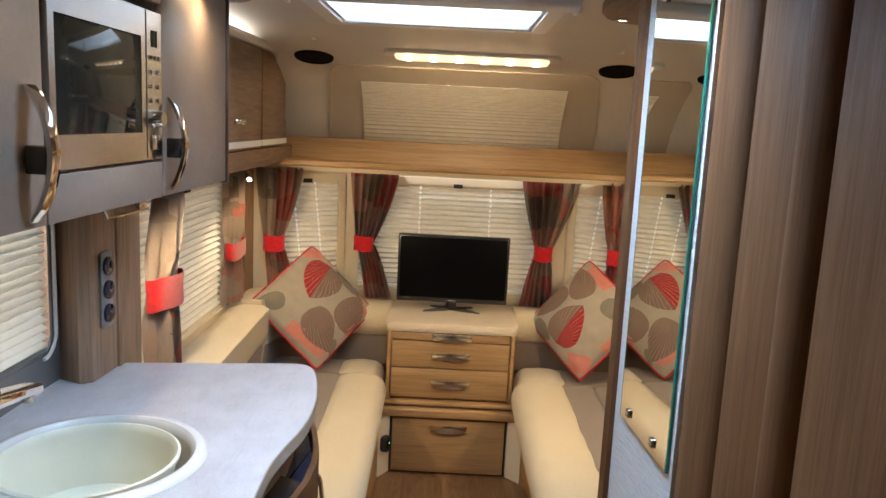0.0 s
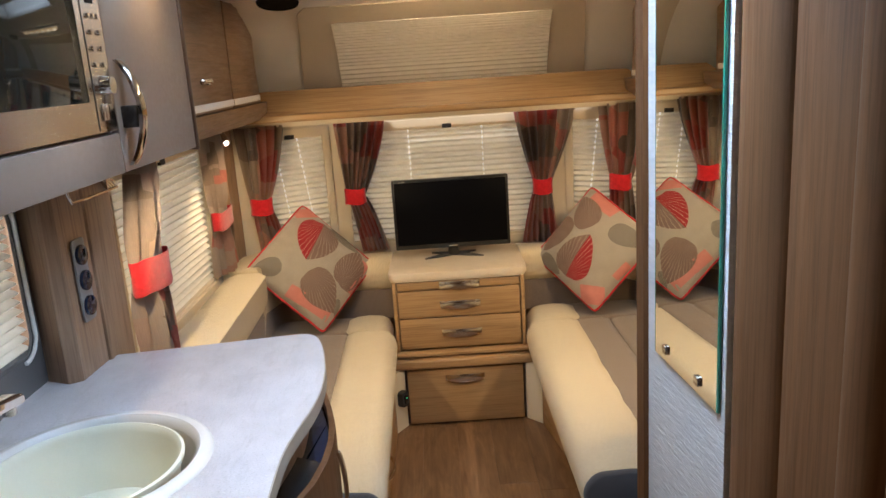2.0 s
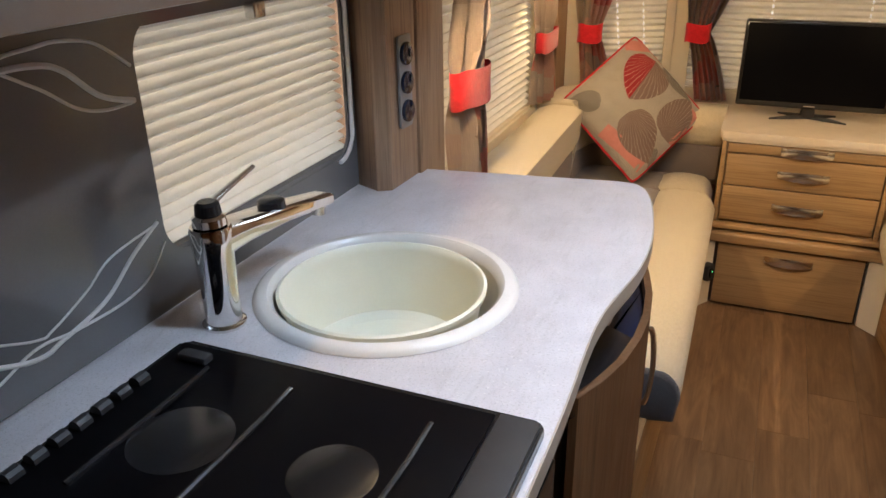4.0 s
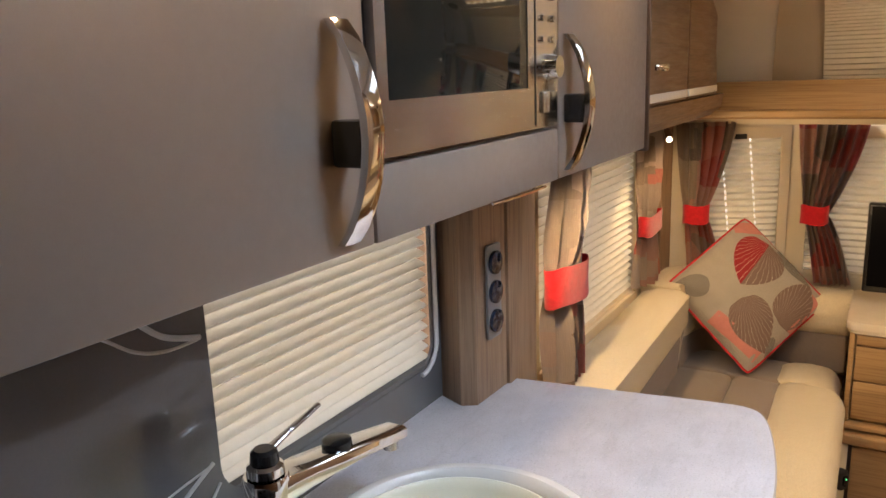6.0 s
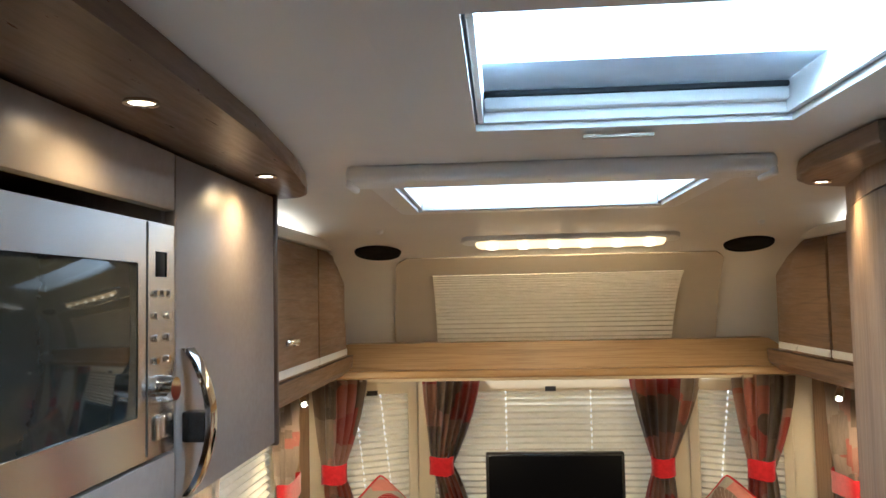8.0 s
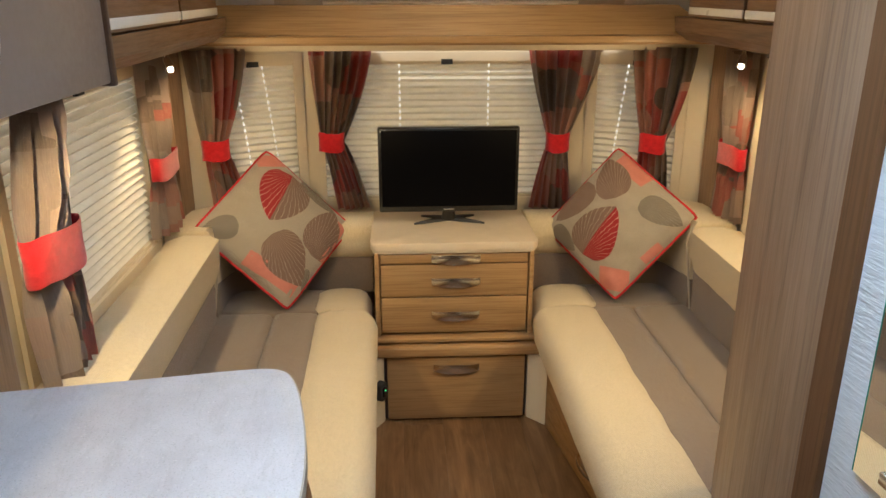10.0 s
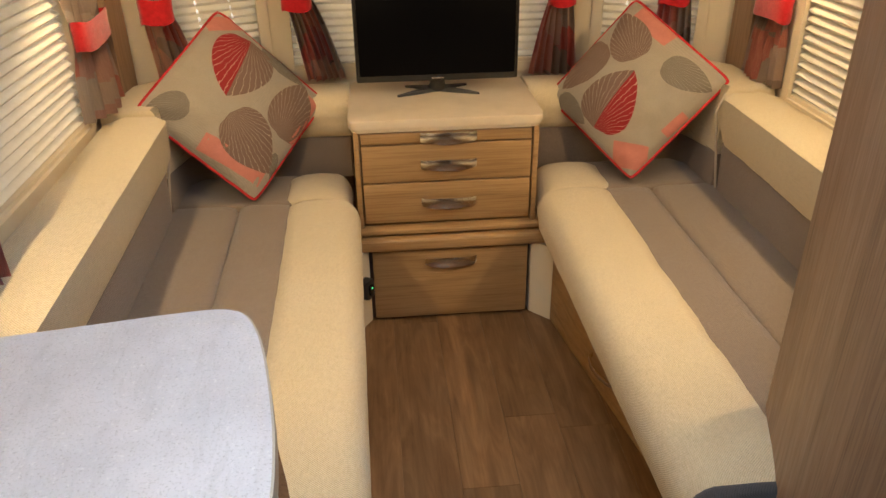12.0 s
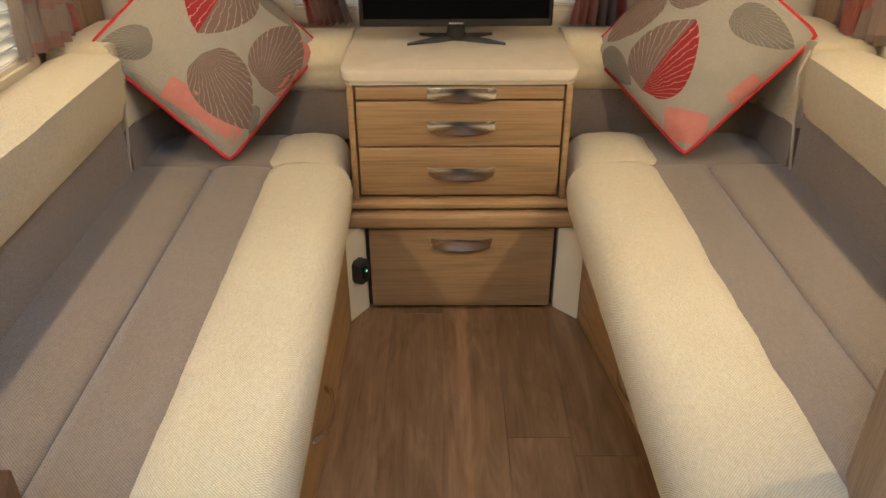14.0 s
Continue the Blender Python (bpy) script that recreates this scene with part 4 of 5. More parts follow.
# ---- chest of drawers and television ----
ch = thing("chest_of_drawers", (0, 3.7, FLOOR), "light oak chest of drawers with chrome handles and cream top", "chest")
part("carcass", box(-0.282, 0.282, 3.512, 3.90, 0.37, 0.698, 0.002), OAK_X, ch)
for s in (-1, 1):
    part("side_post", box(min(s * 0.270, s * 0.287), max(s * 0.270, s * 0.287), 3.486, 3.52, 0.376, 0.70, 0.004), OAK_X, ch)
part("top", prism(rounded(-0.300, 0.300, 3.480, 3.92, 0.03), "z", 0.708, 0.738, 0.007, 3), plain("cream laminate top", (0.66, 0.55, 0.41), 0.4, 0.05, 20.0, 0.05), ch, "cream stone-effect top")
part("top_edging", prism(rounded(-0.294, 0.294, 3.486, 3.91, 0.03), "z", 0.699, 0.7078), CREAMPL, ch)
for z0, z1, hz in ((0.660, 0.695, 0.679), (0.533, 0.655, 0.592), (0.392, 0.528, 0.462)):
    dr = part("drawer", box(-0.265, 0.265, 3.486, 3.511, z0, z1, 0.004), OAK_X, ch, "oak drawer front")
    bow_handle(dr, (-0.083, 3.486, hz), (0.092, 3.486, hz), (0, -1, 0), 0.022, 0.0185, mat=SATIN)
part("ledge", box(-0.305, 0.312, 3.462, 3.92, 0.360, 0.378, 0.006), OAK_X, ch, "oak ledge board")
part("groove", box(-0.30, 0.30, 3.49, 3.92, 0.348, 0.362, 0), DARKTRIM, ch)
part("table_slot", box(-0.318, 0.335, 3.444, 3.92, 0.308, 0.350, 0.010, 3), OAK_X, ch, "rounded oak table board")
part("plinth_body", box(-0.262, 0.272, 3.492, 3.92, FLOOR + 0.002, 0.308, 0), DARKTRIM, ch)
lowd = part("drawer", box(-0.250, 0.264, 3.468, 3.493, FLOOR + 0.010, 0.298, 0.004), OAK_X, ch, "deep oak bottom drawer")
bow_handle(lowd, (-0.078, 3.468, 0.256), (0.092, 3.468, 0.256), (0, -1, 0), 0.022, 0.0185, mat=SATIN)
for s, xa, xb, ya in ((-1, -0.262, -0.307, 3.403), (1, 0.276, 0.338, 3.410)):
    pn = prism([(xa, 3.475), (xb, ya), (xb, 3.53), (xa, 3.53)], "z", FLOOR + 0.002, 0.306, 0.0)
    solo("splay_panel", pn, SHELL, "cream angled panel beside the bottom drawer", "panel", group="splay panels", smooth=0)
sw = thing("heater_switch", (-0.30, 3.46, 0.16), "small dark control switch with a green light", "switch", m=pose(-0.2855, 3.437, 0.185, 0, 0, 58))
part("body", prism(rounded(-0.022, 0.022, -0.034, 0.034, 0.009), "y", -0.028, 0.0, 0.004), MATT, sw, local=True)
part("rocker", prism(rounded(-0.010, 0.010, -0.018, 0.018, 0.004), "y", -0.034, -0.027, 0.002), BLACK, sw, local=True)
part("indicator", prism(rounded(-0.003, 0.003, 0.005, 0.011, 0.0028), "y", -0.0352, -0.033), GREENLED, sw, "green light", local=True)

tv = thing("television", (-0.006, 3.74, 0.735), "black flat television on a low crossed foot", "television")
part("casing", box(-0.270, 0.257, 3.722, 3.759, 0.784, 1.107, 0.007, 3), BLACK, tv)
part("screen", box(-0.258, 0.245, 3.7202, 3.726, 0.806, 1.095, 0.001), SCREEN, tv, "switched-off black screen")
part("mark", box(-0.026, 0.014, 3.7205, 3.723, 0.7925, 0.7975, 0.0005), STEEL, tv, "small silver name bar")
part("neck", tube([(-0.006, 3.75, 0.81), (-0.006, 3.742, 0.78), (-0.006, 3.765, 0.746)], [0.03, 0.024, 0.028], 12, 0.5), MATT, tv)
for a, b in (((-0.140, 3.715), (0.10, 3.825)), ((0.130, 3.715), (-0.11, 3.825))):
    rings = []
    for k in range(9):
        f = k / 8
        x, y = a[0] + (b[0] - a[0]) * f, a[1] + (b[1] - a[1]) * f
        wd, ht = 0.010 + 0.010 * math.sin(math.pi * f), 0.7415 + 0.0075 * math.sin(math.pi * f)
        rings.append([(x, y - wd, 0.7385), (x, y - wd * 0.7, ht), (x, y + wd * 0.7, ht), (x, y + wd, 0.7385)])
    part("foot", loft(rings), MATT, tv)

# ---- cushions ----


def cushion(left, right, bottom, top, mirrored, words):
    """A square scatter cushion standing on one corner; corners give its frame."""
    L, R, B, T = (Vector(p) for p in (left, right, bottom, top))
    c = (L + R + B + T) / 4
    ux = (R - L).normalized()
    uz = ((T - B) - (T - B).dot(ux) * ux).normalized()
    uy = uz.cross(ux)
    m = Matrix.Translation(c) @ Matrix((ux, uy, uz)).transposed().to_4x4()
    half = ((R - L).length + (T - B).length) / 4 * 1.035
    cu = thing("cushion", label=words, category="cushion", group="scatter cushions", m=m)
    thick = 0.088

    def crease(p, q):
        # folds that run in from the four corners
        d = math.hypot(1 - abs(p), 1 - abs(q))
        return 0.010 * math.exp(-(d / 0.38) ** 2) * math.sin(9.0 * (abs(p) - abs(q)) + 2.0 * p + half * 30) * min(1.0, 5 * (1 - abs(p))) * min(1.0, 5 * (1 - abs(q)))

    def height(p, q):
        # p, q run along the cushion's sides, -1 to 1
        e = max(0.0, (1 - p * p)) ** 0.55 * max(0.0, (1 - q * q)) ** 0.55
        return thick * e * (1 + 0.10 * noise.noise(Vector((p * 2.2 + half * 9, q * 2.2, 3.1)))) + 0.006 * noise.noise(Vector((p * 5, q * 5, half * 50))) + crease(p, q)

    def place(p, q, lift, face):
        # pinch the sides inwards a little between the corners
        a = p * (1 - 0.035 * (1 - q ** 4) * abs(p)) * (1 - 0.05 * abs(p * q) ** 7)
        b = q * (1 - 0.035 * (1 - p ** 4) * abs(q)) * (1 - 0.05 * abs(p * q) ** 7)
        x, z = (a - b) / 2 * half, (a + b) / 2 * half
        return Vector((x, -face * (height(p, q) + lift), z))
    n = 44
    for face, nm in ((1, "front_cloth"), (-1, "back_cloth")):
        bm = bmesh.new()
        rows = [[bm.verts.new(place(-1 + 2 * i / n, -1 + 2 * j / n, 0, face)) for i in range(n + 1)] for j in range(n + 1)]
        for a, b in zip(rows, rows[1:]):
            for i in range(n):
                bm.faces.new((a[i], a[i + 1], b[i + 1], b[i]))
        part(nm, bm, CLOTH, cu, smooth=80, local=True)
    edge = [(-1 + 2 * i / 20, -1) for i in range(20)] + [(1, -1 + 2 * i / 20) for i in range(20)] + [(1 - 2 * i / 20, 1) for i in range(20)] + [(-1, 1 - 2 * i / 20) for i in range(21)]
    part("piping", tube([place(p, q, 0, 1) for p, q in edge], 0.0050, 8), REDCORD, cu, "red piped edge", local=True, smooth=60)

    def print_patch(name, inside, mat, cx, cz, w, h, turn, lift, k=22, label=""):
        """A printed shape laid on the front: inside(u, v) gives its outline by rows."""
        bm = bmesh.new()
        uvl = bm.loops.layers.uv.new("UVMap")
        sgn = -1 if mirrored else 1
        ca, sa = math.cos(radians(turn)), math.sin(radians(turn))
        rows, uvs = [], {}
        for j in range(k + 1):
            v = j / k
            lo, hi = inside(v)
            row = []
            for i in range(9):
                u = lo + (hi - lo) * i / 8
                x, z = (u - 0.5) * w, (v - 0.5) * h
                x, z = sgn * (cx + x * ca - z * sa), cz + x * sa + z * ca
                xx, zz = x / half, z / half
                p, q = max(-0.985, min(0.985, (xx + zz))), max(-0.985, min(0.985, (zz - xx)))
                vert = bm.verts.new(place(p, q, lift, 1))
                uvs[vert] = (u, v)
                row.append(vert)
            rows.append(row)
        for a, b in zip(rows, rows[1:]):
            for i in range(8):
                try:
                    f = bm.faces.new((a[i], a[i + 1], b[i + 1], b[i]))
                except ValueError:
                    continue
                for lp in f.loops:
                    lp[uvl].uv = uvs[lp.vert]
        part(name, bm, mat, cu, label, smooth=80, local=True)

    def leaf(a=0.0, b=1.0):
        def rows(v):
            r = 1.09 * max(v, 0.0) ** 0.42 * max(1 - v, 0.0) ** 0.80
            return 0.5 - r + 2 * r * a, 0.5 - r + 2 * r * b
        return rows
    s = half / 0.285
    return cu, print_patch, leaf, s


cu, stamp, leaf, s = cushion((-0.885, 3.475, 0.795), (-0.385, 3.755, 0.715), (-0.62, 3.44, 0.508), (-0.675, 3.765, 1.035), False, "stone cushion with red and taupe leaf prints and red piping")
sq = lambda v: (0.0, 1.0)
stamp("leaf_print", leaf(0.5, 1), LEAF_RED, 0.008 * s, 0.092 * s, 0.18 * s, 0.206 * s, 144, 0.0020)
stamp("leaf_print", leaf(0, 0.5), LEAF_BROWN, 0.008 * s, 0.092 * s, 0.18 * s, 0.206 * s, 144, 0.0020)
stamp("leaf_print", leaf(), LEAF_BROWN, 0.15 * s, -0.035 * s, 0.145 * s, 0.20 * s, -38, 0.0020)
stamp("leaf_print", leaf(), LEAF_BROWN, 0.0 * s, -0.125 * s, 0.145 * s, 0.20 * s, 210, 0.0020)
stamp("leaf_print", leaf(), LEAF_GREY, 0.155 * s, 0.10 * s, 0.07 * s, 0.16 * s, 221, 0.0020)
stamp("leaf_print", leaf(), LEAF_GREY, -0.205 * s, 0.0 * s, 0.085 * s, 0.11 * s, 90, 0.0020)
stamp("leaf_print", leaf(), LEAF_GREY, 0.065 * s, -0.195 * s, 0.03 * s, 0.08 * s, 165, 0.0020)
stamp("colour_block", sq, CORAL, -0.055 * s, -0.165 * s, 0.2 * s, 0.05 * s, -38, 0.0012)
stamp("colour_block", sq, CORAL, 0.18 * s, -0.062 * s, 0.048 * s, 0.17 * s, -38, 0.0012)
stamp("colour_block", sq, CORAL, 0.0 * s, 0.235 * s, 0.1 * s, 0.05 * s, 0, 0.0012)

cu, stamp, leaf, s = cushion((0.38, 3.75, 0.715), (0.845, 3.475, 0.825), (0.606, 3.435, 0.508), (0.624, 3.765, 1.020), False, "stone cushion with taupe and red leaf prints leaning in the corner")
stamp("leaf_print", leaf(0.5, 1), LEAF_RED, -0.045 * s, -0.045 * s, 0.175 * s, 0.206 * s, -40, 0.0020)
stamp("leaf_print", leaf(0, 0.5), LEAF_BROWN, -0.045 * s, -0.045 * s, 0.175 * s, 0.206 * s, -40, 0.0020)
stamp("leaf_print", leaf(), LEAF_BROWN, -0.005 * s, 0.15 * s, 0.13 * s, 0.175 * s, 17, 0.0020)
stamp("leaf_print", leaf(), LEAF_BROWN, -0.145 * s, 0.07 * s, 0.115 * s, 0.19 * s, 128, 0.0020)
stamp("leaf_print", leaf(), LEAF_GREY, -0.185 * s, -0.06 * s, 0.065 * s, 0.13 * s, 220, 0.0020)
stamp("leaf_print", leaf(), LEAF_GREY, 0.17 * s, 0.01 * s, 0.095 * s, 0.16 * s, 236, 0.0020)
stamp("colour_block", sq, CORAL, 0.065 * s, 0.18 * s, 0.15 * s, 0.06 * s, -42, 0.0012)
stamp("colour_block", sq, CORAL, 0.0 * s, -0.215 * s, 0.11 * s, 0.075 * s, -12, 0.0012)
stamp("colour_block", sq, CORAL, 0.135 * s, -0.128 * s, 0.08 * s, 0.025 * s, 42, 0.0012)

# ---- kitchen ----
WT = 0.99
SINK_AT, SINK_R = (-0.668, 1.479), 0.200
EDGE = [(-0.90, 2.012), (-0.60, 2.055), (-0.44, 2.080), (-0.398, 2.080), (-0.373, 2.062), (-0.352, 2.005), (-0.334, 1.92), (-0.320, 1.83), (-0.316, 1.74), (-0.321, 1.66), (-0.335, 1.58), (-0.346, 1.50), (-0.345, 1.41), (-0.339, 1.30), (-0.337, 1.15), (-0.337, 0.10)]


def softened(points, rounds=2):
    """Corner cutting that keeps the two ends."""
    for _ in range(rounds):
        out = [points[0]]
        for (xa, ya), (xb, yb) in zip(points, points[1:]):
            out += [(xa * 0.75 + xb * 0.25, ya * 0.75 + yb * 0.25), (xa * 0.25 + xb * 0.75, ya * 0.25 + yb * 0.75)]
        points = out + [points[-1]]
    return points


EDGE = softened(EDGE)


def slab_with_hole(outline, centre, radius, z0, z1, sides=48):
    """A flat board with a round hole through it."""
    bm = bmesh.new()
    hole = [(centre[0] + radius * math.cos(2 * math.pi * k / sides), centre[1] + radius * math.sin(2 * math.pi * k / sides)) for k in range(sides)]
    loops = {}
    for z in (z0, z1):
        edges = []
        for key, pts in (("o", outline), ("h", hole)):
            vs = [bm.verts.new((x, y, z)) for x, y in pts]
            loops[key, z] = vs
            edges += [bm.edges.new((vs[i], vs[(i + 1) % len(vs)])) for i in range(len(vs))]
        bmesh.ops.triangle_fill(bm, edges=edges, use_beauty=True)
    for key in "oh":
        a, b = loops[key, z0], loops[key, z1]
        for i in range(len(a)):
            bm.faces.new((a[i], a[(i + 1) % len(a)], b[(i + 1) % len(a)], b[i]))
    return bm


wk = thing("worktop", (-0.66, 1.1, WT - 0.03), "pale grey stone-effect kitchen worktop", "worktop")
part("board", slab_with_hole([(-0.995, 0.10), (-0.995, 2.01)] + EDGE, SINK_AT, SINK_R - 0.012, WT - 0.0295, WT), STONE, wk, smooth=20)
part("edge_band", prism([(x + 0.0025, y + 0.001) for x, y in EDGE[6:]] + [(x - 0.001, y - 0.001) for x, y in EDGE[6:]][::-1], "z", WT - 0.0305, WT - 0.0015), plain("beige laminate edge", (0.40, 0.34, 0.27), 0.4, 0.05), wk, "beige edge band", smooth=40)
inner = [(-0.92, 2.0), (-0.46, 2.03), (-0.415, 2.02), (-0.395, 1.98), (-0.38, 1.92), (-0.368, 1.83), (-0.364, 1.74), (-0.369, 1.66), (-0.38, 1.58), (-0.39, 1.50), (-0.388, 1.41), (-0.386, 1.15), (-0.386, 0.10)]
kc = thing("kitchen_cabinet", (-0.65, 1.2, 0), "kitchen base cabinet with navy gloss curved doors", "cabinet")
part("body", prism([(-0.99, 0.10)] + [(-0.99, 2.0)] + inner, "z", FLOOR + 0.002, 0.80, 0.0), ELM_Z, kc, smooth=30)


def curved_front(y0, y1, z0, z1, out=0.012):
    pts = [p for p in inner[2:] if y0 <= p[1] <= y1]
    lo = [(x + 0.002, y) for x, y in pts]
    hi = [(x + out, y) for x, y in pts][::-1]
    return prism(lo + hi, "z", z0, z1, 0.003)


part("upper_front", prism([(x, y) for x, y in inner[1:]] + [(x - 0.012, y) for x, y in inner[1:]][::-1], "z", 0.80, WT - 0.032), ELM_Z, kc, smooth=30)
bow = [(-0.372, 2.035), (-0.352, 1.98), (-0.330, 1.90), (-0.312, 1.82), (-0.304, 1.74), (-0.306, 1.66), (-0.318, 1.58), (-0.340, 1.51), (-0.362, 1.46)]
back = [(x, y) for x, y in inner if 1.40 < y < 2.03]
part("tray", prism(bow + [(-0.395, 1.46)] + back[::-1], "z", 0.838, 0.852, 0.0), BLUEGLOSS, kc, "navy gloss shelf top", smooth=30)
part("step", prism([(x - 0.006, y) for x, y in bow if y < 1.70] + [(-0.392, 1.46), (-0.385, 1.70)], "z", 0.853, 0.872, 0.002), BLACK, kc, smooth=30)
door_k = part("door", prism([(x + 0.004, y) for x, y in bow] + [(x - 0.009, y) for x, y in bow][::-1], "z", 0.13, 0.876, 0.003), WALNUT, kc, "dark curved end door", smooth=50)
bow_handle(door_k, (-0.300, 1.76, 0.68), (-0.300, 1.76, 0.84), (1, 0, 0), 0.012, 0.008)
part("oven_front", curved_front(0.05, 1.42, 0.35, 0.80), BLACK, kc, "black glass oven door", smooth=50)
part("oven_panel", curved_front(0.05, 1.42, 0.82, 0.94), STEEL, kc, "steel control panel", smooth=50)
for i in range(4):
    part("knob", tube([(-0.376, 0.80 + 0.13 * i, 0.88), (-0.352, 0.80 + 0.13 * i, 0.88)], [0.018, 0.015], 16), CHROME, kc)

sk = thing("sink", (*SINK_AT, 0.86), "round almond sink let into the worktop", "sink")
part("basin", lathe([(0.0001, -0.145), (0.11, -0.145), (0.150, -0.12), (0.168, -0.03), (0.172, -0.007), (0.184, -0.007), (0.183, -0.03), (0.175, -0.15), (0.0001, -0.16)], (*SINK_AT, WT), 56), SINK, sk)
part("rim", lathe([(0.171, -0.006), (0.175, 0.005), (0.181, 0.0105), (0.193, 0.0105), (0.200, 0.006), (0.203, 0.001), (0.186, 0.0005), (0.184, -0.006)], (*SINK_AT, WT), 56, closed=True), SINK, sk, "rounded almond rim")
part("drain", lathe([(0.0001, -0.1445), (0.030, -0.1445), (0.036, -0.142), (0.038, -0.1448)], (*SINK_AT, WT), 28), STEEL, sk, "steel drain ring")
wb = thing("washing_up_bowl", (*SINK_AT, 0.86), "pale cream plastic bowl resting inside the sink", "bowl")
part("bowl", lathe([(0.0001, -0.132), (0.09, -0.132), (0.128, -0.115), (0.149, -0.012), (0.151, -0.002), (0.156, 0.003), (0.161, 0.001), (0.160, -0.007), (0.154, -0.012), (0.134, -0.12), (0.0001, -0.138)], (SINK_AT[0] - 0.006, SINK_AT[1] - 0.004, WT + 0.004), 56), BOWL, wb)

TAP = (-0.834, 1.298)
tp = thing("tap", (*TAP, WT), "tall chrome mixer tap with a long spout and flat lever", "tap")
part("base_ring", lathe([(0.0001, 0.0), (0.031, 0.0), (0.031, 0.004), (0.0265, 0.007), (0.0001, 0.007)], (*TAP, WT), 26), CHROME, tp)
part("body", tube([(*TAP, WT + z) for z in (0.006, 0.05, 0.11, 0.145, 0.150)], [0.0255, 0.0255, 0.027, 0.029, 0.027], 28), CHROME, tp)
rings = []
for dx, dy, z, wd, ht in ((0.004, 0.004, 0.126, 0.023, 0.021), (0.010, 0.055, 0.127, 0.024, 0.017), (0.020, 0.135, 0.122, 0.023, 0.013), (0.028, 0.205, 0.113, 0.021, 0.011), (0.031, 0.236, 0.109, 0.019, 0.010)):
    x, y = TAP[0] + dx, TAP[1] + dy
    rings.append([(x - wd, y, WT + z - ht * 0.5), (x - wd, y, WT + z + ht * 0.7), (x - wd * 0.8, y, WT + z + ht), (x + wd * 0.8, y, WT + z + ht), (x + wd, y, WT + z + ht * 0.7), (x + wd, y, WT + z - ht * 0.5), (x + wd * 0.6, y, WT + z - ht), (x - wd * 0.6, y, WT + z - ht)])
part("spout", loft(rings), CHROME, tp, smooth=50)
part("nozzle", tube([(TAP[0] + 0.030, TAP[1] + 0.220, WT + 0.101), (TAP[0] + 0.030, TAP[1] + 0.220, WT + 0.088)], 0.011, 14), STEEL, tp)
part("collar", lathe([(0.0001, 0.166), (0.017, 0.166), (0.0225, 0.162), (0.0235, 0.152), (0.0001, 0.149)], (*TAP, WT), 22), CHROME, tp)
part("cap", lathe([(0.0001, 0.184), (0.012, 0.184), (0.0165, 0.180), (0.018, 0.167), (0.0001, 0.1665)], (*TAP, WT), 22), BLACK, tp)
part("lever", tube([(TAP[0], TAP[1], WT + 0.176), (TAP[0] + 0.003, TAP[1] + 0.03, WT + 0.186), (TAP[0] + 0.009, TAP[1] + 0.095, WT + 0.204)], [0.008, 0.0055, 0.0045], 12, 0.6), STEEL, tp)
part("diverter", tube([(TAP[0] + 0.018, TAP[1] + 0.115, WT + 0.134), (TAP[0] + 0.018, TAP[1] + 0.115, WT + 0.147), (TAP[0] + 0.018, TAP[1] + 0.115, WT + 0.150)], [0.021, 0.020, 0.015], 18), BLACK, tp)

hb = thing("hob", (-0.60, 0.93, WT), "black enamel gas hob with its glass lid", "hob")
part("frame", prism(rounded(-0.842, -0.345, 0.62, 1.226, 0.012), "z", WT - 0.002, WT + 0.012, 0.004), BLACK, hb)
part("lid_glass", box(-0.832, -0.400, 0.64, 1.214, WT + 0.0125, WT + 0.018, 0.002), SCREEN, hb, "black glass lid")
part("front_strip", box(-0.396, -0.348, 0.64, 1.216, WT + 0.0125, WT + 0.020, 0.003), MATT, hb)
for i in range(14):
    part("hinge_knuckle", tube([(-0.820, 0.72 + 0.03 * i, WT + 0.020), (-0.820, 0.738 + 0.03 * i, WT + 0.020)], 0.009, 10), MATT, hb)
for cx, cy, r in ((-0.70, 1.05, 0.055), (-0.52, 1.06, 0.045), (-0.70, 0.80, 0.05), (-0.52, 0.80, 0.06)):
    part("burner", lathe([(0.0001, 0.0), (r, 0.0), (r * 1.04, -0.0006), (0.0001, -0.0008)], (cx, cy, WT + 0.0192), 28), BLACK, hb)
for cx in (-0.76, -0.64, -0.46):
    part("pan_rest", tube([(cx, 1.17, WT + 0.0185), (cx + 0.004, 1.10, WT + 0.021), (cx, 0.95, WT + 0.0185)], 0.004, 8), BLACK, hb)
part("lid_stay", box(-0.808, -0.765, 1.172, 1.190, WT + 0.0185, WT + 0.030, 0.004), MATT, hb)

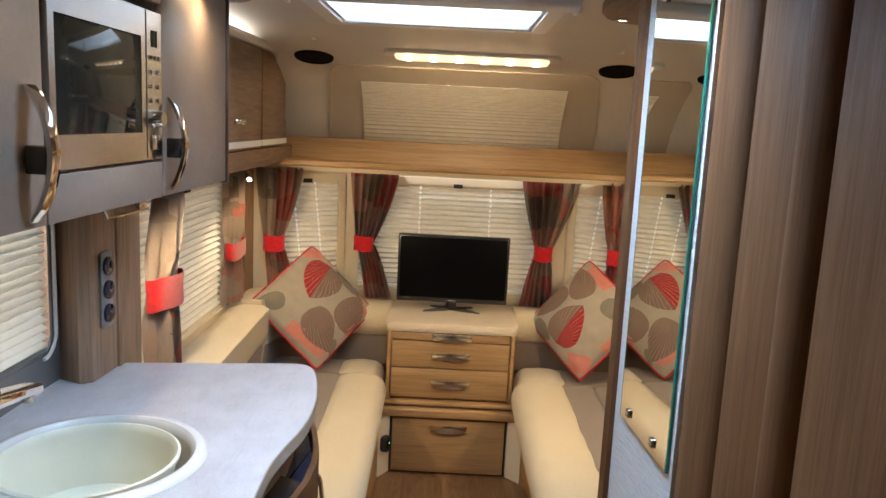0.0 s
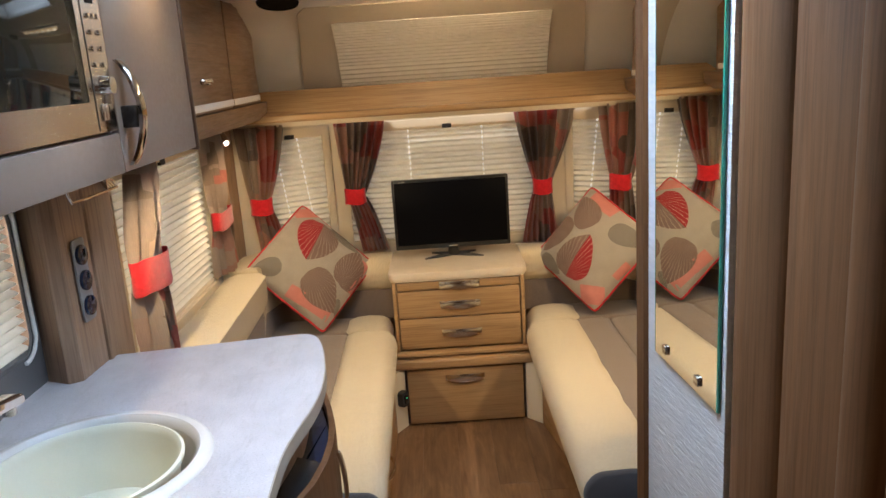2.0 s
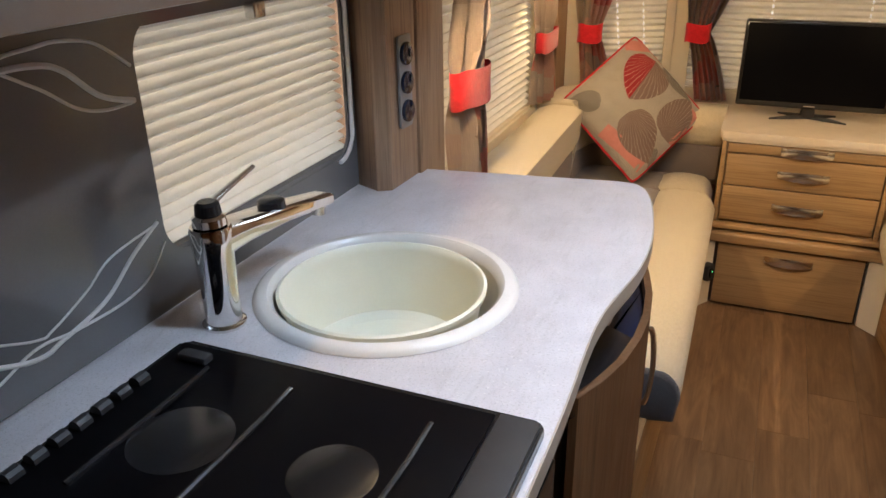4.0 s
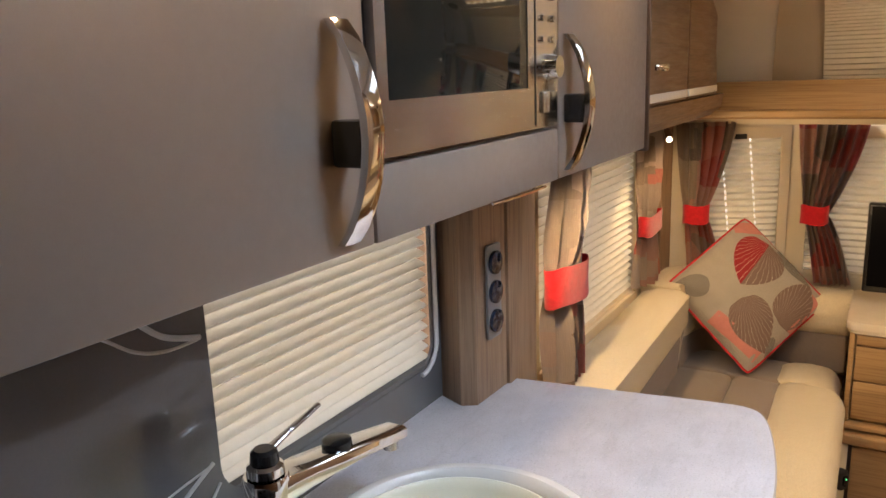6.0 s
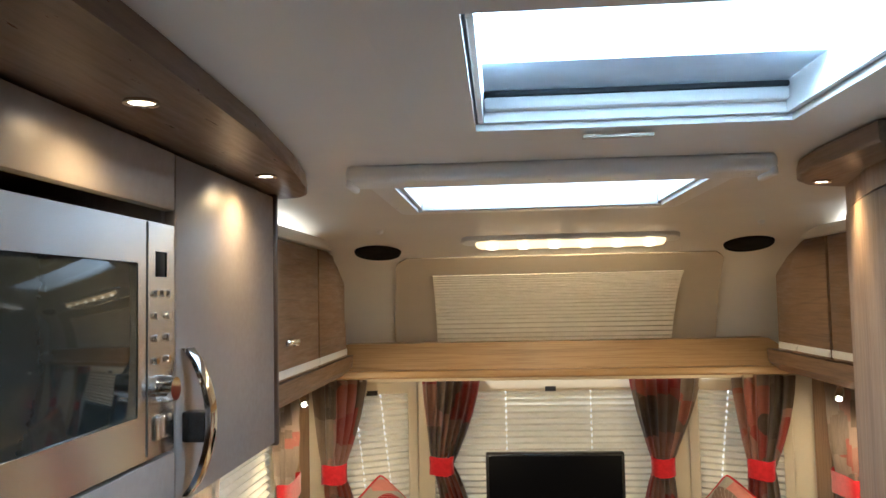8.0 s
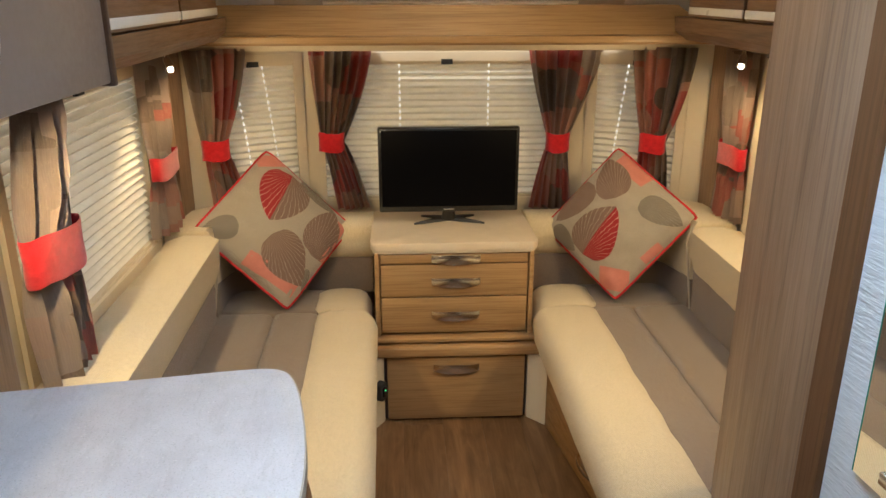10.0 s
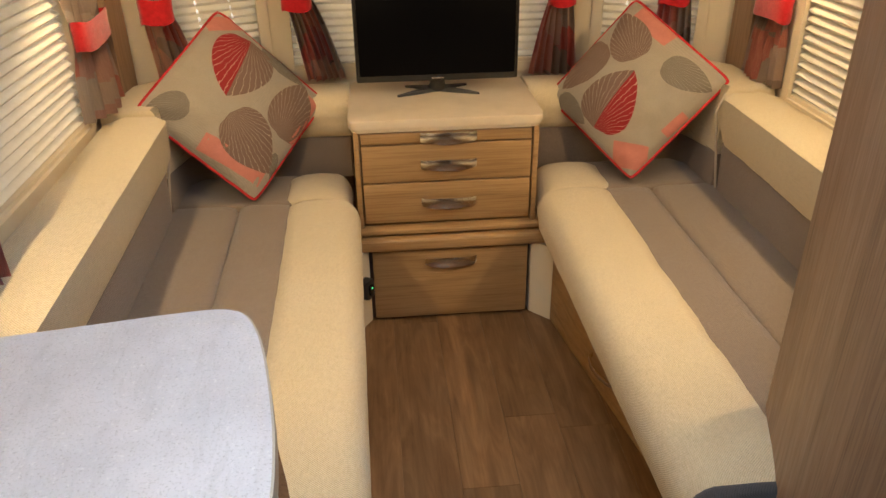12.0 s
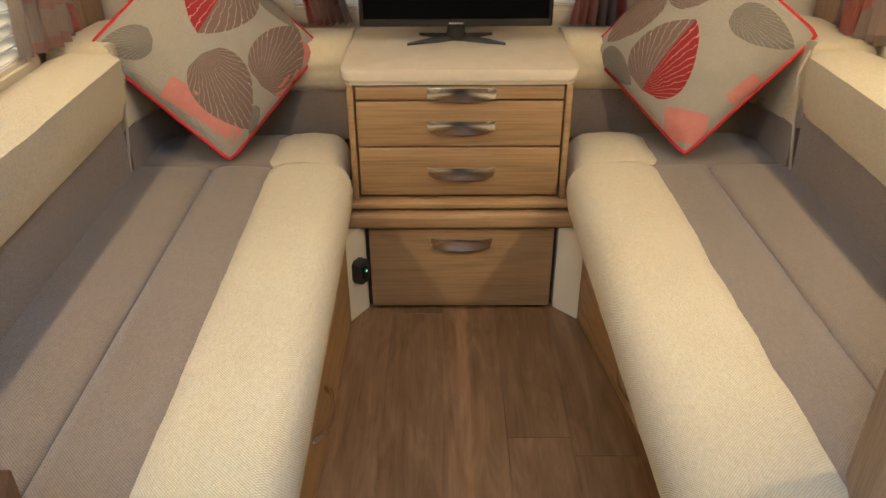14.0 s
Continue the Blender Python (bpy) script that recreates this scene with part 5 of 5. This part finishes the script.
# splash panel with printed lines, the line of reflected light on its edge, and post
WINDOW_EDGE = rounded(KWIN[0] + 0.004, KWIN[1] - 0.002, KWIN[2] + 0.004, KWIN[3] - 0.002, 0.05, 8)[:-1]
solo("splash_panel", pierced([(0.10, WT + 0.003), (1.90, WT + 0.003), (1.90, 1.452), (0.10, 1.452)], WINDOW_EDGE, lambda u, v, w: (-0.93 - w, u, v), 0.0, 0.006), GREYPANEL,
     "smoked grey glossy splash panel with pale wavy lines", "panel", "structure", smooth=20)
lines = thing("printed_lines", (-0.93, 1.1, 1.2), "pale wavy lines printed on the splash panel", "decoration")
for k, pts in enumerate((((0.70, 1.30), (0.95, 1.33), (1.10, 1.380), (1.168, 1.389), (1.208, 1.390), (1.256, 1.379), (1.306, 1.344)),
                         ((0.70, 1.41), (0.98, 1.36), (1.10, 1.371), (1.163, 1.370), (1.200, 1.358), (1.248, 1.318), (1.302, 1.300)),
                         ((0.72, 1.22), (0.95, 1.36), (1.08, 1.38), (1.157, 1.348), (1.209, 1.312), (1.251, 1.299), (1.298, 1.298)),
                         ((0.70, 1.06), (0.95, 1.075), (1.072, 1.040), (1.116, 1.044), (1.191, 1.062), (1.249, 1.101), (1.302, 1.129)),
                         ((0.72, 1.16), (0.98, 1.10), (1.079, 1.063), (1.107, 1.064), (1.166, 1.088), (1.213, 1.114), (1.302, 1.127)),
                         ((0.72, 1.03), (0.98, 1.03), (1.075, 1.052), (1.139, 1.046), (1.222, 1.045), (1.272, 1.060), (1.310, 1.097)))):
    dense = []
    for i in range(len(pts) - 1):
        a, b = pts[max(i - 1, 0)], pts[i]
        c, d = pts[i + 1], pts[min(i + 2, len(pts) - 1)]
        for j in range(8):
            f = j / 8
            dense.append(tuple(0.5 * (2 * b[q] + (c[q] - a[q]) * f + (2 * a[q] - 5 * b[q] + 4 * c[q] - d[q]) * f * f + (3 * b[q] - a[q] - 3 * c[q] + d[q]) * f ** 3) for q in (0, 1)))
    dense.append(pts[-1])
    part("line", tube([(-0.9298, y, z) for y, z in dense], (0.0026, 0.0042, 0.0024, 0.0034, 0.0018, 0.0022)[k], 6, 1.0), LINE, lines)
# White tube stands in for light reflected along the glossy right-hand edge.
rim = []
for u, v in rounded(KWIN[0] + 0.002, KWIN[1] + 0.006, KWIN[2] - 0.002, KWIN[3] + 0.004, 0.055, 8)[:-1]:
    if u > 1.70:
        rim.append((-0.926, u, v))
rim.sort(key=lambda p: math.atan2(p[2] - 1.23, p[1] - 1.70))
solo("trim", tube(rim, 0.0045, 8), WHITE, "rounded white line for light reflected in the window edge", "trim", "structure", smooth=60)
solo("blind_catch", box(-0.935, -0.915, 1.562, 1.592, 1.368, 1.393, 0.003), STEEL, "silver kitchen blind catch", "catch")
solo("upright_post", prism([(-0.99, 1.90), (-0.905, 1.868), (-0.875, 1.852), (-0.848, 1.868), (-0.843, 1.985), (-0.99, 1.985)], "z", WT, 1.47, 0.003), ELM_Z, "brown wooden post beside the kitchen window", "post", smooth=30)
solo("end_board", box(-0.99, -0.838, 1.99, 2.125, 0.70, 1.47, 0.004), ELM_Z, "brown wooden board at the end of the worktop", "board")
so = thing("socket_panel", (-0.853, 1.93, 1.18), "narrow silver panel with three dark sockets", "socket", m=pose(-0.8425, 1.928, 1.115, 0, 0, 88))
part("plate", prism(rounded(-0.026, 0.026, -0.005, 0.178, 0.006), "y", -0.005, 0.0, 0.0015), plain("grey socket plate", (0.22, 0.215, 0.21), 0.4, 0.05), so, local=True)
for i in range(3):
    part("socket", prism(arc(0, 0.029 + 0.057 * i, 0.0225, 0, 345, 23), "y", -0.012, -0.004, 0.0015), BLUEGLOSS, so, "round dark socket", local=True)
rail = thing("towel_rail", (-0.80, 1.9, 1.40), "thin chrome wire rail hung under the cabinet", "rail")
part("wire", tube([(-0.80, 1.84, 1.456), (-0.80, 1.842, 1.40), (-0.80, 1.855, 1.382), (-0.80, 1.95, 1.380), (-0.80, 2.085, 1.380)], 0.0032, 8), CHROME, rail)
part("mount", tube([(-0.80, 2.03, 1.456), (-0.80, 2.03, 1.42), (-0.80, 2.03, 1.381)], 0.003, 8), CHROME, rail)

for x, y, words in ((-0.83, 2.09, "small chrome reading spot at the end of the kitchen cabinet"), (0.85, 2.46, "small chrome reading spot beside the tall cabinet")):
    rl = thing("reading_lamp", (x, y, 1.42), words, "lamp", "reading lamps")
    part("stem", tube([(x, y - 0.005, 1.452 if x < 0 else 1.424), (x, y, 1.405), (x, y + 0.006, 1.40)], 0.006, 10), CHROME, rl)
    part("head", tube([(x, y - 0.010, 1.405), (x, y + 0.008, 1.396), (x, y + 0.025, 1.383)], [0.010, 0.014, 0.015], 14), CHROME, rl)
    part("lens", tube([(x, y + 0.0255, 1.3826), (x, y + 0.028, 1.3806)], 0.0085, 14), SPOTGLOW, rl, "glowing warm lens")

# overhead kitchen cabinet
FX = -0.607
oc = thing("overhead_cabinet", (-0.8, 1.2, 1.455), "taupe gloss overhead kitchen cabinet with built-in microwave", "cabinet")
part("body", box(-0.93, FX - 0.016, 0.10, 1.234, 1.46, 1.90, 0.002), GLOSS, oc)
part("body", box(-0.93, FX - 0.016, 1.674, 2.10, 1.46, 1.90, 0.002), GLOSS, oc)
part("floor_board", box(-0.93, FX - 0.016, 1.234, 1.674, 1.46, 1.53, 0.002), GLOSS, oc)
part("niche_back", box(-0.93, -0.90, 1.234, 1.674, 1.53, 1.90, 0), HOLE, oc)
for y0, y1, hy in ((0.42, 1.240, 1.196), (1.680, 2.098, 1.706)):
    d = part("door", box(FX - 0.016, FX, y0, y1, 1.457, 1.90, 0.004), GLOSS, oc, "taupe gloss door")
    pts = []
    for i in range(15):
        f = i / 14
        pts.append((FX + 0.004 + 0.031 * math.sin(math.pi * f) ** 0.75, hy, 1.468 + 0.185 * f))
    rings = [[(x - 0.003, y - 0.0125, z), (x + 0.0035, y - 0.0115, z), (x + 0.005, y, z), (x + 0.0035, y + 0.0115, z), (x - 0.003, y + 0.0125, z)] for x, y, z in pts]
    part("handle", loft(rings), CHROME, d, "curved chrome handle", smooth=50)
    # Black colour stands in for the dark reflection in the chrome boss.
    part("handle_boss", box(FX, FX + 0.031, hy - 0.011, hy + 0.011, 1.534, 1.573, 0.003), BLACK, d)
part("lower_panel", box(FX - 0.016, FX, 1.243, 1.677, 1.457, 1.528, 0.003), GLOSS, oc)
part("upper_panel", box(FX - 0.016, FX, 1.243, 1.677, 1.826, 1.90, 0.003), GLOSS, oc)
part("side_edge", box(-0.93, FX + 0.004, 2.100, 2.114, 1.452, 1.905, 0.003), DARKTRIM, oc, "dark brown end panel")
mw = thing("microwave", (-0.75, 1.47, 1.53), "built-in stainless steel microwave with dark glass door", "microwave")
part("casing", box(-0.89, FX - 0.012, 1.240, 1.668, 1.534, 1.806, 0.002), MATT, mw)
fr = holed(lambda u, v, w: (FX - 0.012 + w, u, v), 1.249, 1.664, 1.534, 1.806, [(1.266, 1.570, 1.585, 1.757), (1.612, 1.644, 1.742, 1.772)], 0.016)
part("front", fr, STEEL, mw, "brushed steel front", smooth=0)
part("door_glass", box(FX - 0.006, FX + 0.002, 1.264, 1.572, 1.583, 1.759, 0.002), OVENGLASS, mw, "dark glass window")
part("display", box(FX - 0.006, FX + 0.001, 1.611, 1.647, 1.741, 1.773, 0.001), SCREEN, mw, "black display")
part("panel_gap", box(FX + 0.0035, FX + 0.0050, 1.5905, 1.5925, 1.538, 1.805, 0), RUBBER, mw)
for i in range(4):
    for j in range(2 if i else 3):
        y = 1.612 + (0.0175 if i == 0 else 0.032) * j
        part("button", tube([(FX + 0.003, y, 1.722 - 0.026 * i), (FX + 0.008, y, 1.722 - 0.026 * i)], [0.005, 0.004], 10), CHROME, mw)
part("knob", tube([(FX + 0.003, 1.629, 1.610), (FX + 0.022, 1.629, 1.610)], [0.017, 0.014], 20), CHROME, mw, "chrome knob")
part("open_button", box(FX + 0.0035, FX + 0.008, 1.609, 1.652, 1.552, 1.580, 0.003), STEEL, mw)

# pelmets with downlights


def pelmet(name, outline, z0, z1, spots, words, mat=PELMET):
    pm = thing(name, (outline[0][0], outline[0][1], z0), words, "pelmet", "downlight pelmets")
    part("board", prism(outline, "z", z0, z1, 0.006, 3), mat, pm, smooth=40)
    for x, y in spots:
        sp = part("downlight", lathe([(0.0165, 0.0), (0.017, -0.003), (0.014, -0.0035), (0.0125, -0.001), (0.0125, 0.003), (0.0165, 0.003)], (x, y, z0), 20), CHROME, pm, "chrome downlight ring")
        part("lens", lathe([(0.0001, -0.002), (0.010, -0.002), (0.0123, -0.001), (0.0001, 0.0)], (x, y, z0), 18), SPOTGLOW, sp, "glowing warm lens")


pelmet("pelmet", [(-0.93, 0.10), (-0.475, 0.10), (-0.465, 0.9), (-0.468, 1.3), (-0.480, 1.6), (-0.503, 1.85), (-0.53, 2.03), (-0.552, 2.13), (-0.575, 2.165), (-0.61, 2.175), (-0.93, 2.175)][::-1], 1.904, 1.929,
       SPOTS_L, "dark brown curved pelmet with warm downlights")

# ---- right-hand side: tall unit, mirror board and bulkhead ----
TALL = [(0.345, 1.752), (0.358, 1.86), (0.380, 1.97), (0.410, 2.08), (0.445, 2.19), (0.485, 2.295), (0.515, 2.37), (0.522, 2.387)]
tu = thing("tall_unit", (0.7, 2.15, 0), "tall brown wood-grain cabinet at the end of the settee", "cabinet")
part("body", prism(TALL + [(0.54, 2.397), (0.995, 2.397), (0.995, 1.75)], "z", FLOOR + 0.002, 1.86, 0.003), ELM_Z, tu, smooth=20)
part("top_panel", prism([(x + 0.003, y) for x, y in TALL] + [(0.995, 2.39), (0.995, 1.75)], "z", 1.864, 1.928, 0.002), ELM_Z, tu)
pelmet("pelmet", [(0.29, 1.755), (0.292, 1.95), (0.302, 2.05), (0.325, 2.12), (0.36, 2.17), (0.41, 2.20), (0.45, 2.21), (0.38, 1.98), (0.35, 1.755)], 1.900, 1.929, [(0.365, 2.115)], "short brown pelmet with a warm downlight", RAILWOOD)
pelmet("pelmet", [(0.22, 1.0), (0.20, 1.35), (0.205, 1.50), (0.225, 1.57), (0.27, 1.61), (0.32, 1.625), (0.336, 1.60), (0.352, 1.38), (0.362, 1.0)], 1.906, 1.929, [(0.28, 1.45)], "short brown pelmet beside the mirror", RAILWOOD)
SLANT = Vector((-0.0715, 0.9974, 0))
OUT = Vector((-0.9974, -0.0715, 0))


def slanted(a, b, o0, o1, z0, z1, bevel=0.0):
    """A board along the slanted side: from a to b along it, o0 to o1 out from it."""
    p = Vector((0.3575, 1.385, 0))
    pts = [p + SLANT * s + OUT * o for s, o in ((a, o0), (b, o0), (b, o1), (a, o1))]
    return prism([(q.x, q.y) for q in pts], "z", z0, z1, bevel)


solo("mirror_board", slanted(-0.012, 0.322, 0.0, -0.035, FLOOR + 0.002, 1.929), COMB, "white combed wall board behind the mirror", "panel", "structure", smooth=0)
solo("trim", slanted(0.3225, 0.362, 0.010, -0.035, FLOOR + 0.002, 1.929, 0.0), WALNUT, "dark wooden edge of the mirror board", "trim", "structure", smooth=0)
mi = thing("mirror", (0.35, 1.52, 1.05), "tall frameless mirror with green glass edges", "mirror")
part("glass", slanted(0.006, 0.268, 0.002, 0.006, 1.062, 1.90), MIRROR, mi, smooth=0)
part("edge", slanted(0.001, 0.0055, 0.002, 0.0065, 1.062, 1.90), GREENEDGE, mi, "green glass edge", smooth=0)
part("far_edge", slanted(0.2685, 0.270, 0.002, 0.0062, 1.062, 1.90), GREENEDGE, mi, "green glass edge", smooth=0)
for s, z in ((0.075, 1.085), (0.215, 1.085), (0.075, 1.87), (0.215, 1.87)):
    part("clip", slanted(s - 0.008, s + 0.008, 0.0062, 0.0105, z - 0.008, z + 0.008, 0.0015), SATIN, mi, "chrome mirror clip")

bh = thing("bulkhead", (0.38, 0.3, 0), "dark walnut bulkhead with rounded door mouldings", "wall", kind="structure")
part("post", prism([(0.366, 1.366), (0.366, 1.352), (0.360, 1.345), (0.352, 1.332), (0.347, 1.31), (0.345, 1.285), (0.345, 1.25), (0.348, 1.228), (0.354, 1.210), (0.366, 1.198), (0.40, 1.198), (0.40, 1.366)], "z", FLOOR + 0.002, 1.929), WALNUT, bh, smooth=60)
part("door_leaf", box(0.356, 0.395, 1.052, 1.190, FLOOR + 0.004, 1.915, 0.004), WALNUT, bh)
part("bead", prism([(0.354, 1.048), (0.350, 1.040), (0.349, 1.027), (0.352, 1.010), (0.360, 0.994), (0.372, 0.986), (0.395, 0.986), (0.395, 1.048)], "z", FLOOR + 0.002, 1.929), WALNUT, bh, smooth=60)
part("panel", box(0.362, 0.40, -0.75, 0.976, FLOOR + 0.002, 1.929, 0.004), WALNUT, bh)

# ---- floor planks ----
PW = 0.148
mesh_cache = {}
floor = bpy.data.objects["floor"]
rng = random.Random(4)
for col in range(-5, 6):
    y = -0.74 + rng.uniform(-0.5, 0.0)
    while y < 3.55:
        length = 0.93
        a, b = max(y, -0.74), min(y + length, 3.56)
        if b - a > 0.05:
            size = round(b - a, 3)
            if size not in mesh_cache:
                bm = box(-PW / 2 + 0.0002, PW / 2 - 0.0002, -size / 2 + 0.0002, size / 2 - 0.0002, -0.004, 0.0, 0.0006, 1)
                mesh_cache[size] = finish_mesh("plank", bm, PLANK, 0)
            ob = new("plank", mesh_cache[size])
            ob.parent = floor
            ob.matrix_basis = pose(0.03 + col * PW, (a + b) / 2, FLOOR - floor.location.z)
            ob.location.x -= floor.location.x
            ob.location.y -= floor.location.y
        y += length
